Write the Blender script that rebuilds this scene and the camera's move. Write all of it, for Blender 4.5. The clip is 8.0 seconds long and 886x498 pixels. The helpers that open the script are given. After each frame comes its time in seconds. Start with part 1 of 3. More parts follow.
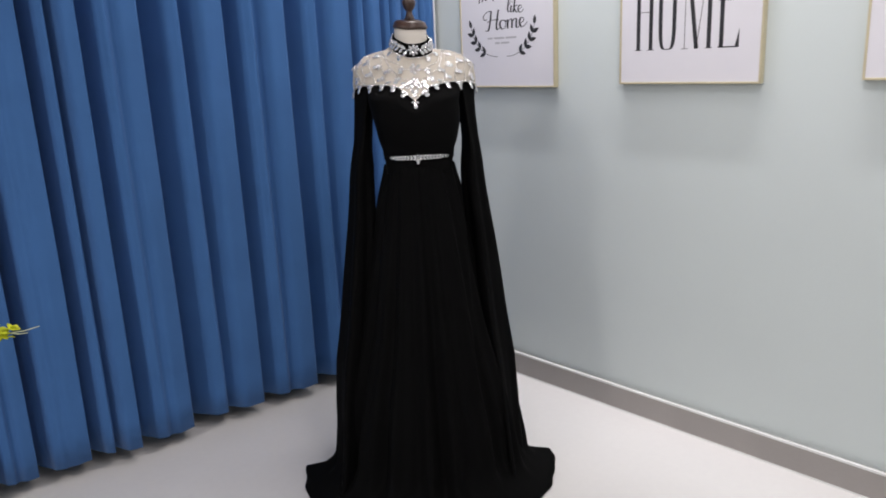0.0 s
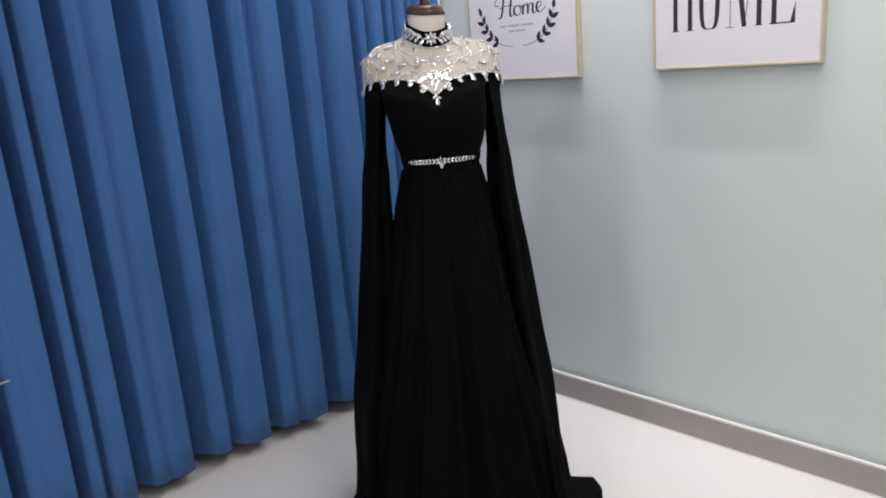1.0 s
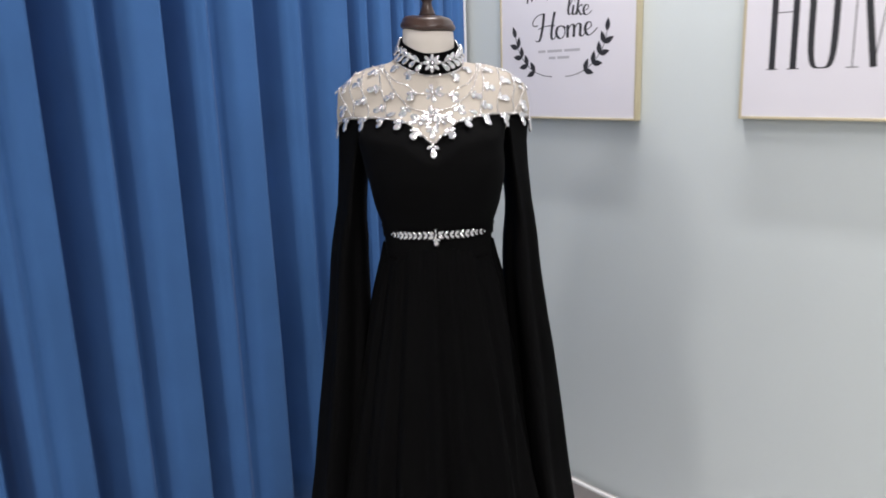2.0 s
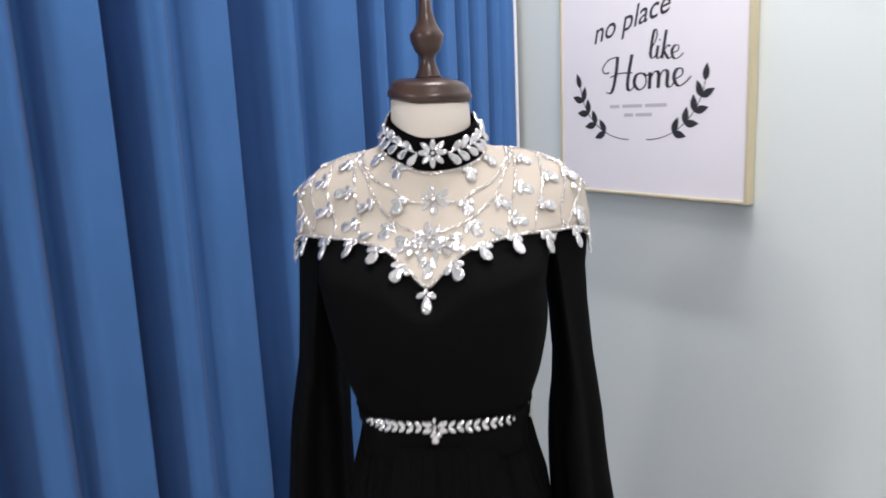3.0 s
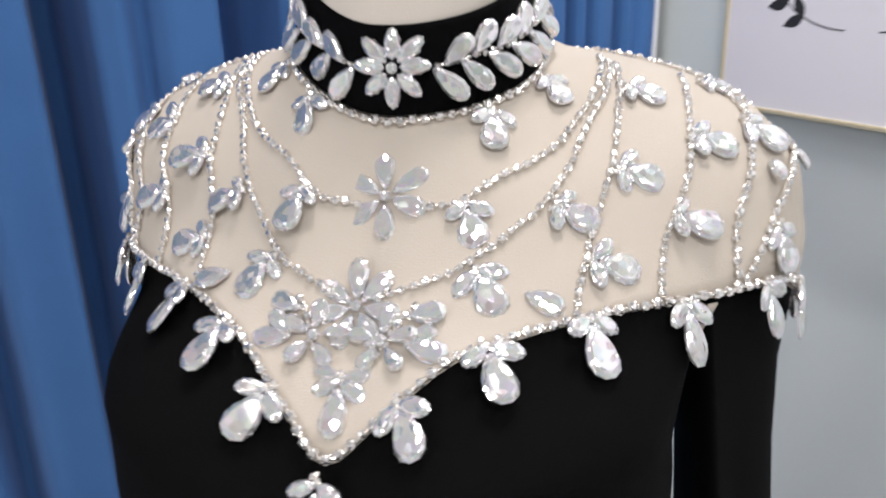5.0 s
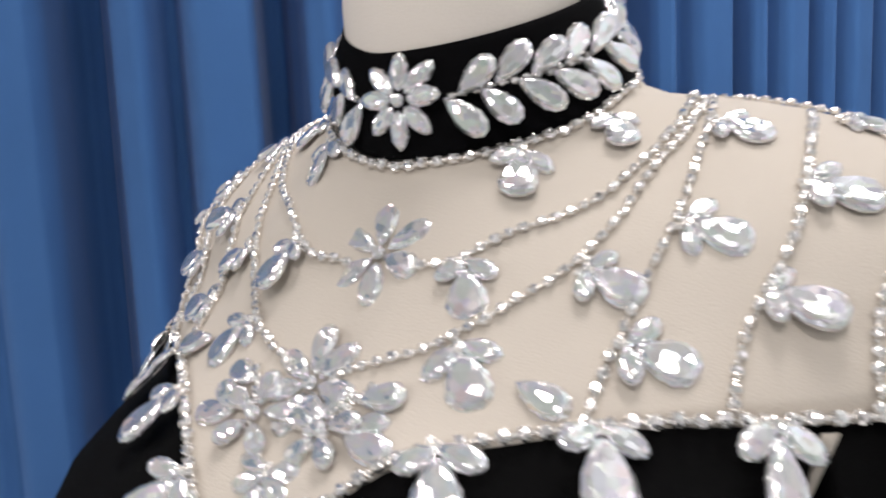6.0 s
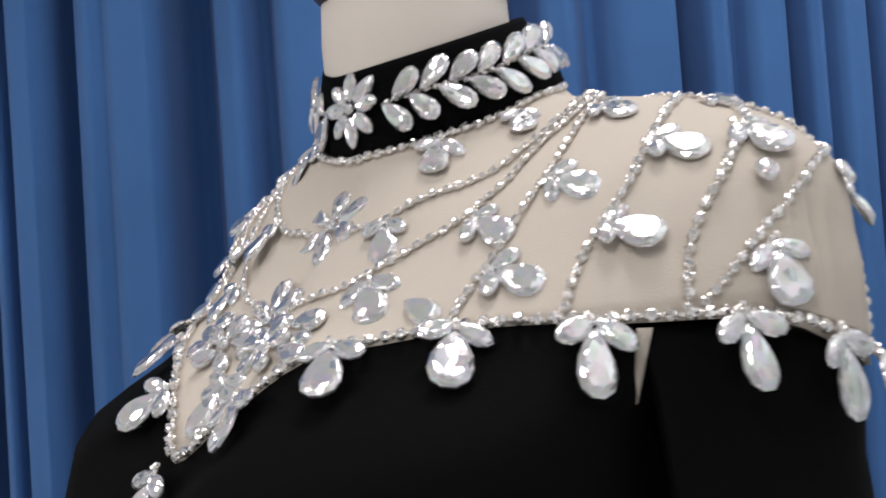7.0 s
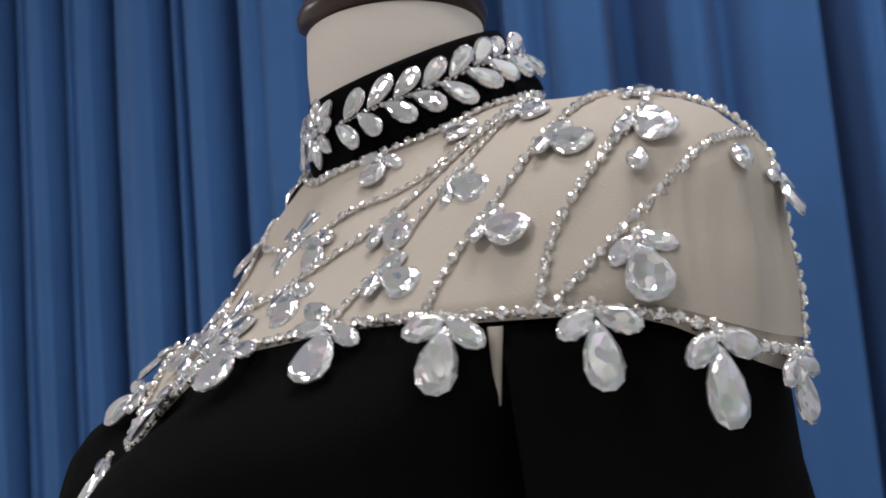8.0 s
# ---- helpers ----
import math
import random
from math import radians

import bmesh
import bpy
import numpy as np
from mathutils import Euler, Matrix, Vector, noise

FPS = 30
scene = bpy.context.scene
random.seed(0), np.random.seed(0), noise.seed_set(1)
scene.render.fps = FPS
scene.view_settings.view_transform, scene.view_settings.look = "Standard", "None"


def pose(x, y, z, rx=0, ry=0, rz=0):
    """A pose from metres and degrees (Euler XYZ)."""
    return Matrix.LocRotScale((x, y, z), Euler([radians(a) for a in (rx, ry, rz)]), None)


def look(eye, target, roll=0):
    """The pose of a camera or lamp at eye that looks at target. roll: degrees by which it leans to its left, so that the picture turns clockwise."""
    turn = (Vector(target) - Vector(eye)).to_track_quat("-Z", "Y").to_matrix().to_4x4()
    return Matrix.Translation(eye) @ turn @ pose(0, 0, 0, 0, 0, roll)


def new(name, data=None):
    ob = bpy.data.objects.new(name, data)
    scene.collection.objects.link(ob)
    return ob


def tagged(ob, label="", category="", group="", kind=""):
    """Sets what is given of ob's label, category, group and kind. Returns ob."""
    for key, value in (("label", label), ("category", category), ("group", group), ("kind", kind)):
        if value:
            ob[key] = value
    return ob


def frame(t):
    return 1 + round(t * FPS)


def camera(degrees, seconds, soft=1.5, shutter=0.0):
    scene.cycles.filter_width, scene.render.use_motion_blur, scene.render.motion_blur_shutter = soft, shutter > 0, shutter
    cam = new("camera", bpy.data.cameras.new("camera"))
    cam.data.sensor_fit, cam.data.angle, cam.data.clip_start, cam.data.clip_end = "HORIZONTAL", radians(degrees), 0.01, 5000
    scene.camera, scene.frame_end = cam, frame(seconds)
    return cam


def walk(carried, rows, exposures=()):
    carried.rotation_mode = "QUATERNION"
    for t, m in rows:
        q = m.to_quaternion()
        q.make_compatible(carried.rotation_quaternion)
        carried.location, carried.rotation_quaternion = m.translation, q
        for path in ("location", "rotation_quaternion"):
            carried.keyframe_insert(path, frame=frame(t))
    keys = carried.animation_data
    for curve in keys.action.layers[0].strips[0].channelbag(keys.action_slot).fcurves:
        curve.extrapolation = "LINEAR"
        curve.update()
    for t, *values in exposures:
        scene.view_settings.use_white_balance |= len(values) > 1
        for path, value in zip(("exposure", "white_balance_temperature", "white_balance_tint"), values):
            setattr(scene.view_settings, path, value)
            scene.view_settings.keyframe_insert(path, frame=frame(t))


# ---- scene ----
cam = camera(61.1, 8.0, soft=1.75, shutter=0.5)
PATH = [
    (0, (0.098, 0.173, 1.44), (1.413, 1.595, 0.941), -2.5),
    (0.5, (0.128, 0.302, 1.433), (1.442, 1.725, 0.933), -2.2),
    (1, (0.21, 0.469, 1.416), (1.551, 1.866, 0.915), -4.6),
    (1.3, (0.345, 0.567, 1.425), (1.687, 1.957, 0.908), -4.4),
    (1.5, (0.436, 0.635, 1.431), (1.781, 2.043, 0.975), -2.8),
    (2, (0.717, 0.853, 1.431), (1.995, 2.327, 0.987), -1.8),
    (2.2, (0.799, 0.945, 1.451), (2.07, 2.431, 1.026), -1.9),
    (3.3, (1.276, 1.304, 1.519), (2.334, 2.957, 1.135), -3.8),
    (3.5, (1.323, 1.351, 1.511), (2.34, 2.991, 0.984), -3.6),
    (4, (1.39, 1.504, 1.533), (2.428, 3.108, 0.94), -3.6),
    (4.2, (1.415, 1.569, 1.53), (2.457, 3.157, 0.903), -2.9),
    (5.3, (1.627, 1.69, 1.485), (2.149, 3.491, 0.79), -3.2),
    (5.5, (1.654, 1.708, 1.48), (1.989, 3.548, 0.771), -4.3),
    (5.8, (1.671, 1.72, 1.46), (1.953, 3.654, 1.034), -1.8),
    (6, (1.691, 1.71, 1.437), (1.852, 3.69, 1.201), -2.4),
    (6.2, (1.709, 1.697, 1.415), (1.886, 3.687, 1.306), -1.3),
    (6.5, (1.726, 1.672, 1.397), (1.764, 3.67, 1.337), -2.8),
    (7, (1.768, 1.642, 1.381), (1.617, 3.636, 1.426), -3.9),
    (7.5, (1.825, 1.625, 1.375), (1.51, 3.598, 1.481), -4.9),
    (8, (1.888, 1.66, 1.36), (1.214, 3.535, 1.536), -4.7),
]
EXPOSURES = [(0, -0.10), (1, -0.07), (2, 0.12), (3.3, 0.28), (4.2, 0.28), (5.3, 0.12), (6.5, -0.04), (7.3, -0.24), (8, -0.50)]
walk(cam, [(t, look(eye, target, roll)) for t, eye, target, roll in PATH], EXPOSURES)

# ---------------------------------------------------------------- light
world = bpy.data.worlds.new("room_air")
scene.world = world
world.use_nodes = True
world.node_tree.nodes["Background"].inputs[0].default_value = (0.75, 0.85, 1.0, 1)
world.node_tree.nodes["Background"].inputs[1].default_value = 0.05


def area(name, m, sx, sy, watts, colour=(1.0, 0.935, 0.93)):
    lamp = bpy.data.lights.new(name, "AREA")
    lamp.shape, lamp.size, lamp.size_y, lamp.energy, lamp.color = "RECTANGLE", sx, sy, watts, colour
    ob = new(name, lamp)
    ob.matrix_world = m
    return ob


CEIL = 2.75
WALL_X = 2.55
# Unseen panels: the first follows the gown's wall shadow, the rest are added fill.
PANELS = [(-1.7, 1.7, 44), (-1.5, -0.6, 15), (1.3, 0.7, 14), (0.55, -0.5, 12), (1.95, 2.05, 10)]
for px, py, watts in PANELS:
    area("panel_lamp", pose(px, py, CEIL - 0.03), 0.40, 0.40, watts)
wash = area("strip_lamp", pose(WALL_X - 0.17, 1.55, CEIL - 0.012, 0, -7, 0), 0.03, 2.4, 7.6, (0.97, 0.95, 0.97))
wash.data.spread = radians(52)

# ---------------------------------------------------------------- materials


def material(name, colour, rough=0.6, metal=0.0, vary=0.06, scale=6.0, fine=90.0, bump=0.1, sheen=0.0, spec=0.5):
    m = bpy.data.materials.new(name)
    m.use_nodes = True
    n, l = m.node_tree.nodes, m.node_tree.links
    p = n["Principled BSDF"]
    p.inputs["Roughness"].default_value, p.inputs["Metallic"].default_value = rough, metal
    p.inputs["Sheen Weight"].default_value, p.inputs["Specular IOR Level"].default_value = sheen, spec
    co = n.new("ShaderNodeTexCoord")
    big, small = n.new("ShaderNodeTexNoise"), n.new("ShaderNodeTexNoise")
    big.inputs["Scale"].default_value, small.inputs["Scale"].default_value = scale, fine
    big.inputs["Detail"].default_value, small.inputs["Detail"].default_value = 5, 3
    for t in (big, small):
        l.new(co.outputs["Object"], t.inputs["Vector"])
    add = n.new("ShaderNodeMath")
    add.operation = "MULTIPLY_ADD"
    l.new(small.outputs[0], add.inputs[0])
    add.inputs[1].default_value = 0.4
    l.new(big.outputs[0], add.inputs[2])
    ramp = n.new("ShaderNodeMapRange")
    ramp.inputs["From Min"].default_value, ramp.inputs["From Max"].default_value = 0.35, 1.05
    ramp.inputs["To Min"].default_value, ramp.inputs["To Max"].default_value = 1 - vary, 1 + vary
    l.new(add.outputs[0], ramp.inputs["Value"])
    mul = n.new("ShaderNodeVectorMath")
    mul.operation = "SCALE"
    mul.inputs[0].default_value = colour
    l.new(ramp.outputs[0], mul.inputs["Scale"])
    l.new(mul.outputs[0], p.inputs["Base Color"])
    rr = n.new("ShaderNodeMapRange")
    rr.inputs["To Min"].default_value, rr.inputs["To Max"].default_value = rough * 0.85, min(1, rough * 1.15)
    l.new(small.outputs[0], rr.inputs["Value"])
    l.new(rr.outputs[0], p.inputs["Roughness"])
    if bump:
        b = n.new("ShaderNodeBump")
        b.inputs["Strength"].default_value, b.inputs["Distance"].default_value = bump, 0.002
        l.new(small.outputs[0], b.inputs["Height"])
        l.new(b.outputs[0], p.inputs["Normal"])
    return m


M_WALL = material("painted_plaster", (0.605, 0.655, 0.652), 0.75, vary=0.03, scale=2, fine=160, bump=0.06)
M_FLOOR = material("pale_floor", (0.68, 0.66, 0.65), 0.32, vary=0.05, scale=1.4, fine=40, bump=0.03)
M_CEIL = material("white_ceiling_paint", (0.8, 0.8, 0.79), 0.85, vary=0.02, bump=0.04)
M_BASE = material("taupe_skirting", (0.33, 0.305, 0.29), 0.4, vary=0.06, bump=0.03)
M_BASE_EDGE = material("white_skirting_edge", (0.70, 0.70, 0.69), 0.35, vary=0.03, bump=0)
M_CURTAIN = material("blue_curtain_cloth", (0.055, 0.148, 0.362), 0.85, vary=0.10, scale=5, fine=700, bump=0.25, sheen=0.10, spec=0.15)
M_LINING = material("white_lining", (0.78, 0.79, 0.82), 0.8, vary=0.03, fine=400)
M_BLACK = material("black_chiffon", (0.0028, 0.0028, 0.003), 0.85, vary=0.25, scale=9, fine=900, bump=0.2, spec=0.06)
M_VELVET = material("black_band_cloth", (0.0025, 0.0025, 0.003), 0.9, vary=0.2, fine=900, bump=0.2, spec=0.05)
M_NUDE = material("nude_mesh_cloth", (0.56, 0.508, 0.442), 0.8, vary=0.05, scale=14, fine=1200, bump=0.15, sheen=0.05, spec=0.2)
M_TULLE = material("sheer_tulle", (0.53, 0.48, 0.415), 0.7, vary=0.08, scale=30, fine=1500, bump=0.2, sheen=0.1, spec=0.2)
M_FORM = material("cream_form_linen", (0.72, 0.665, 0.60), 0.75, vary=0.04, fine=900, bump=0.15)
M_WOOD = material("dark_walnut", (0.058, 0.032, 0.025), 0.3, vary=0.35, scale=18, fine=120, bump=0.05)
M_GOLD = material("brushed_gold_frame", (0.62, 0.55, 0.38), 0.42, metal=0.25, vary=0.08, scale=12, fine=200, bump=0.05)
M_PAPER = material("print_paper", (0.735, 0.715, 0.76), 0.55, vary=0.02, fine=300, bump=0.02)
M_INK = material("black_ink", (0.02, 0.02, 0.024), 0.6, vary=0.1, bump=0)
M_GREYINK = material("grey_ink", (0.46, 0.45, 0.48), 0.6, vary=0.1, bump=0)
M_GEM = material("foiled_crystal", (0.80, 0.80, 0.815), 0.12, metal=0.73, vary=0.05, fine=300, bump=0)
M_STONE = material("chain_crystal", (0.88, 0.86, 0.85), 0.12, metal=0.9, vary=0.05, fine=300, bump=0)


def facets(m, scale, amount, tint=0.0):
    """Breaks a stone's surface into small flat faces of differing tilt."""
    n, l = m.node_tree.nodes, m.node_tree.links
    co, vor, geo = n.new("ShaderNodeTexCoord"), n.new("ShaderNodeTexVoronoi"), n.new("ShaderNodeNewGeometry")
    info, mix = n.new("ShaderNodeObjectInfo"), n.new("ShaderNodeVectorMath")
    vor.inputs["Scale"].default_value = scale
    mix.operation = "ADD"
    l.new(co.outputs["Object"], mix.inputs[0])
    l.new(info.outputs["Random"], mix.inputs[1])
    l.new(mix.outputs[0], vor.inputs["Vector"])
    sub, mul, add, nor = (n.new("ShaderNodeVectorMath") for _ in range(4))
    sub.operation, mul.operation, add.operation, nor.operation = "SUBTRACT", "SCALE", "ADD", "NORMALIZE"
    sub.inputs[1].default_value = (0.5, 0.5, 0.5)
    mul.inputs["Scale"].default_value = amount
    l.new(vor.outputs["Color"], sub.inputs[0])
    l.new(sub.outputs[0], mul.inputs[0])
    l.new(mul.outputs[0], add.inputs[0])
    l.new(geo.outputs["Normal"], add.inputs[1])
    l.new(add.outputs[0], nor.inputs[0])
    l.new(nor.outputs[0], n["Principled BSDF"].inputs["Normal"])
    if tint:
        # each facet leans a little towards another colour, as coated glass does
        hue, mixed = n.new("ShaderNodeVectorMath"), n.new("ShaderNodeVectorMath")
        hue.operation, mixed.operation = "MULTIPLY_ADD", "MULTIPLY"
        hue.inputs[1].default_value, hue.inputs[2].default_value = (tint,) * 3, (1 - tint * 0.62,) * 3
        l.new(vor.outputs["Color"], hue.inputs[0])
        base_in = n["Principled BSDF"].inputs["Base Color"]
        l.new(base_in.links[0].from_socket, mixed.inputs[0])
        l.new(hue.outputs[0], mixed.inputs[1])
        l.new(mixed.outputs[0], base_in)


facets(M_GEM, 5.5, 0.45, 0.17)
facets(M_STONE, 620, 0.8)
for m in (M_GEM, M_STONE):
    # clear polished face over the foiled facets
    p = m.node_tree.nodes["Principled BSDF"]
    p.inputs["Coat Weight"].default_value, p.inputs["Coat Roughness"].default_value, p.inputs["Coat IOR"].default_value = 1.0, 0.04, 1.52
M_SILVER = material("silver_claw_setting", (0.93, 0.90, 0.86), 0.22, metal=0.86, vary=0.1, fine=300, bump=0)
facets(M_SILVER, 560, 0.5)
M_LAMP = material("lamp_diffuser", (0.9, 0.9, 0.9), 0.5, bump=0)
M_LAMP.node_tree.nodes["Principled BSDF"].inputs["Emission Color"].default_value = (1, 0.95, 0.92, 1)
M_LAMP.node_tree.nodes["Principled BSDF"].inputs["Emission Strength"].default_value = 2.0
M_WHITE = material("white_glaze", (0.8, 0.8, 0.8), 0.25, vary=0.02, bump=0)
M_YELLOW = material("yellow_petal", (0.60, 0.64, 0.025), 0.6, vary=0.15, fine=200)
M_TENDRIL = material("pale_stamen", (0.55, 0.60, 0.42), 0.6, vary=0.1)
M_STEM = material("green_stem", (0.16, 0.2, 0.04), 0.6, vary=0.2)

# ---------------------------------------------------------------- mesh tools


def mesh_object(name, bm, mat, parent=None, label="", smooth=False):
    me = bpy.data.meshes.new(name)
    bm.to_mesh(me)
    bm.free()
    me.materials.append(mat)
    if smooth:
        me.polygons.foreach_set("use_smooth", [True] * len(me.polygons))
    ob = new(name, me)
    if parent:
        ob.parent = parent
    if label:
        ob["label"] = label
    return ob


def part(name, bm, mat, parent, label="", smooth=False):
    return mesh_object(name, bm, mat, parent, label, smooth)


def thing(name, at, label, category, group="", kind=""):
    ob = new(name)
    ob.matrix_world = at
    ob.empty_display_size = 0.05
    return tagged(ob, label, category, group, kind)


def box_bm(x0, y0, z0, x1, y1, z1, bevel=0.0, bm=None):
    bm = bm or bmesh.new()
    made = bmesh.ops.create_cube(bm, size=1, matrix=Matrix.Translation(((x0 + x1) / 2, (y0 + y1) / 2, (z0 + z1) / 2)) @ Matrix.Diagonal((x1 - x0, y1 - y0, z1 - z0, 1)))
    if bevel:
        edges = list({e for v in made["verts"] for e in v.link_edges})
        bmesh.ops.bevel(bm, geom=edges, offset=bevel, segments=2, affect="EDGES")
    return bm


def grid_bm(rows, close=False, bm=None):
    """A sheet through rows of points; close joins each row's end to its start."""
    bm = bm or bmesh.new()
    vs = [[bm.verts.new(p) for p in row] for row in rows]
    for a, b in zip(vs, vs[1:]):
        n = len(a)
        for i in range(n if close else n - 1):
            bm.faces.new((a[i], a[(i + 1) % n], b[(i + 1) % n], b[i]))
    return bm


def turned_bm(profile, seg=32):
    """A turned body from (radius, height) pairs."""
    rows = [[(r * math.cos(2 * math.pi * i / seg), r * math.sin(2 * math.pi * i / seg), z) for i in range(seg)] for r, z in profile]
    bm = grid_bm(rows, True)
    bmesh.ops.contextual_create(bm, geom=[v for v in bm.verts if abs(v.co.z - profile[0][1]) < 1e-7 and math.hypot(v.co.x, v.co.y) > profile[0][0] - 1e-5])
    bmesh.ops.contextual_create(bm, geom=[v for v in bm.verts if abs(v.co.z - profile[-1][1]) < 1e-7 and math.hypot(v.co.x, v.co.y) > profile[-1][0] - 1e-5])
    return bm


def thicken(ob, t, offset=-1):
    mod = ob.modifiers.new("thickness", "SOLIDIFY")
    mod.thickness, mod.offset = t, offset
    return ob


def catmull(p, i, f):
    a, b, c, d = p(i - 1), p(i), p(i + 1), p(i + 2)
    return 0.5 * (2 * b + (c - a) * f + (2 * a - 5 * b + 4 * c - d) * f * f + (3 * b - a - 3 * c + d) * f ** 3)


# ---------------------------------------------------------------- room
X0, Y0, Y1 = -2.9, -2.6, 3.25
structure = lambda ob, label: tagged(ob, label, kind="structure")
structure(mesh_object("floor", box_bm(X0 - 0.15, Y0 - 0.15, -0.15, WALL_X + 0.15, Y1 + 0.15, 0), M_FLOOR), "pale grey smooth floor with a dull shine")
structure(mesh_object("ceiling", box_bm(X0 - 0.15, Y0 - 0.15, CEIL, WALL_X + 0.15, Y1 + 0.15, CEIL + 0.15), M_CEIL), "plain white painted ceiling")
structure(mesh_object("wall_east", box_bm(WALL_X, Y0 - 0.15, 0, WALL_X + 0.15, Y1 + 0.15, CEIL), M_WALL), "pale grey-green painted plaster wall with pictures")
structure(mesh_object("wall_west", box_bm(X0 - 0.15, Y0 - 0.15, 0, X0, Y1 + 0.15, CEIL), M_WALL), "pale grey-green painted plaster wall")
structure(mesh_object("wall_north", box_bm(X0, Y1, 0, WALL_X, Y1 + 0.15, CEIL), M_WALL), "plain wall behind the blue curtain")
structure(mesh_object("wall_south", box_bm(X0, Y0 - 0.15, 0, WALL_X, Y0, CEIL), M_WALL), "pale grey-green painted plaster wall")
base = structure(mesh_object("baseboard", box_bm(WALL_X - 0.028, Y0, 0.004, WALL_X, Y1, 0.096), M_BASE), "taupe skirting board with a white top edge")
part("top_edge", box_bm(WALL_X - 0.030, Y0, 0.096, WALL_X - 0.017, Y1, 0.1045, 0.0015), M_BASE_EDGE, base, "white top edge strip")
part("foot_joint", box_bm(WALL_X - 0.032, Y0, 0.0, WALL_X - 0.0, Y1, 0.004), M_BASE_EDGE, base, "thin white sealed joint at the floor")

# Housings added for the unseen panels, glowing so that they don't look black.
for px, py, _ in PANELS:
    lamp = thing("ceiling_light", pose(px, py, CEIL), "unseen square white ceiling light panel, added to light the room", "ceiling light", "ceiling lights")
    part("frame", box_bm(-0.22, -0.22, -0.02, 0.22, 0.22, 0.0, 0.004), M_LAMP, lamp)
strip = thing("strip_light", pose(WALL_X - 0.17, 1.55, CEIL), "slim white ceiling light strip along the picture wall", "ceiling light")
part("channel", box_bm(-0.04, -1.22, -0.010, 0.04, 1.22, 0.0, 0.002), M_LAMP, strip)

# ---------------------------------------------------------------- curtain


CREST = [(-1.0, 2.94), (0.645, 2.92), (0.82, 2.895), (0.984, 2.85), (1.19, 2.858), (1.505, 2.85), (1.757, 2.828), (2.055, 2.80), (2.6, 2.785)]


def crest_line(x):
    for (xa, ya), (xb, yb) in zip(CREST, CREST[1:]):
        if x <= xb:
            return ya + (yb - ya) * (x - xa) / (xb - xa)
    return CREST[-1][1]


# Outer edges of the folds; behind each the cloth drops into a deep valley and swells again to the next edge.
EDGES = [-0.62, -0.40, -0.2, 0.0, 0.19, 0.345, 0.50, 0.645, 0.82, 0.984, 1.19, 1.505, 1.757, 2.055, 2.215, 2.33, 2.43, 2.52]
PROFILE = [(0, 0.97), (0.025, 0.60), (0.07, 0.08), (0.17, 0.0), (0.26, 0.42), (0.36, 0.86), (0.50, 0.95), (0.75, 1.0), (1, 0.97)]
# How deep the dip behind the lower ridge is, where a fold has one.
DIPS = {7: 0.04, 8: 0.50, 9: 0.10, 10: 0.46, 11: 0.20, 12: 0.30}


def curtain_point(q, z):
    """q counts the folds; an outer edge at every whole number."""
    i = min(int(q), len(EDGES) - 2)
    f = q - i
    skew = noise.noise(Vector((i * 2.3 + 0.7, 8.1, 0.9)))
    low = 1 - z / CEIL
    f = f ** (1 + 0.22 * skew)
    gap = EDGES[i + 1] - EDGES[i]
    kind = noise.noise(Vector((i * 1.7 + 0.3, 3.3, 0.4)))
    j = 0
    while PROFILE[j + 1][0] < f:
        j += 1
    (fa, ha), (fb, hb) = PROFILE[j], PROFILE[j + 1]
    t = (f - fa) / (fb - fa)
    h = ha + (hb - ha) * t * t * (3 - 2 * t)
    h -= DIPS.get(i, 0.20 + 0.25 * kind) * math.exp(-((f - 0.60) / 0.075) ** 2)
    x = EDGES[i] + gap * f
    depth = min(0.22, 0.10 + 0.44 * gap) * (1.05 - 0.42 * low ** 3)
    wob = noise.noise(Vector((x * 3.1, z * 0.7, 1.7)))
    fine = noise.noise(Vector((x * 11.0, z * 0.9, 5.2)))
    tiny = noise.noise(Vector((x * 30.0, z * 3.5, 9.2)))
    y = crest_line(x) + depth * (1 - h) + 0.008 * wob + 0.006 * fine + 0.0015 * tiny
    x += 0.016 * (h - 0.6) * gap / 0.2 + 0.008 * wob * (0.4 + low)
    return x, y, z


curtain = thing("curtain", pose(1.0, 2.90, 0.0), "floor-length blue woven curtain hanging in deep folds", "curtain")
cols = [i / 36 for i in range(36 * (len(EDGES) - 1) + 1)]
rows = []
for j in range(25):
    z = 0.055 + (CEIL - 0.063) * j / 24
    row = []
    for q in cols:
        x, y, _ = curtain_point(q, z)
        row.append((min(x, WALL_X - 0.012) - 1.0, y - 2.90, z + (0.012 * noise.noise(Vector((x * 4, 0, 0))) if j == 0 else 0)))
    rows.append(row)
cloth = part("cloth", grid_bm(rows), M_CURTAIN, curtain, smooth=True)
thicken(cloth, 0.003)
bm = bmesh.new()
ends = [Vector(r[-1]) for r in rows]
grid_bm([[p + Vector((-0.003, -0.004, 0)), p + Vector((0.004, -0.004, 0)), p + Vector((0.004, 0.002, 0)), p + Vector((-0.003, 0.002, 0))] for p in ends], True, bm)
part("side_hem", bm, M_LINING, curtain, "narrow white side hem")

# ---------------------------------------------------------------- pictures


def text_mesh(words, size, shear=0.0, offset=0.0):
    cu = bpy.data.curves.new("words", "FONT")
    cu.body, cu.size, cu.shear, cu.offset, cu.align_x, cu.extrude = words, size, shear, offset, "CENTER", 0.0
    ob = bpy.data.objects.new("words", cu)
    me = bpy.data.meshes.new_from_object(ob)
    bpy.data.objects.remove(ob)
    return me


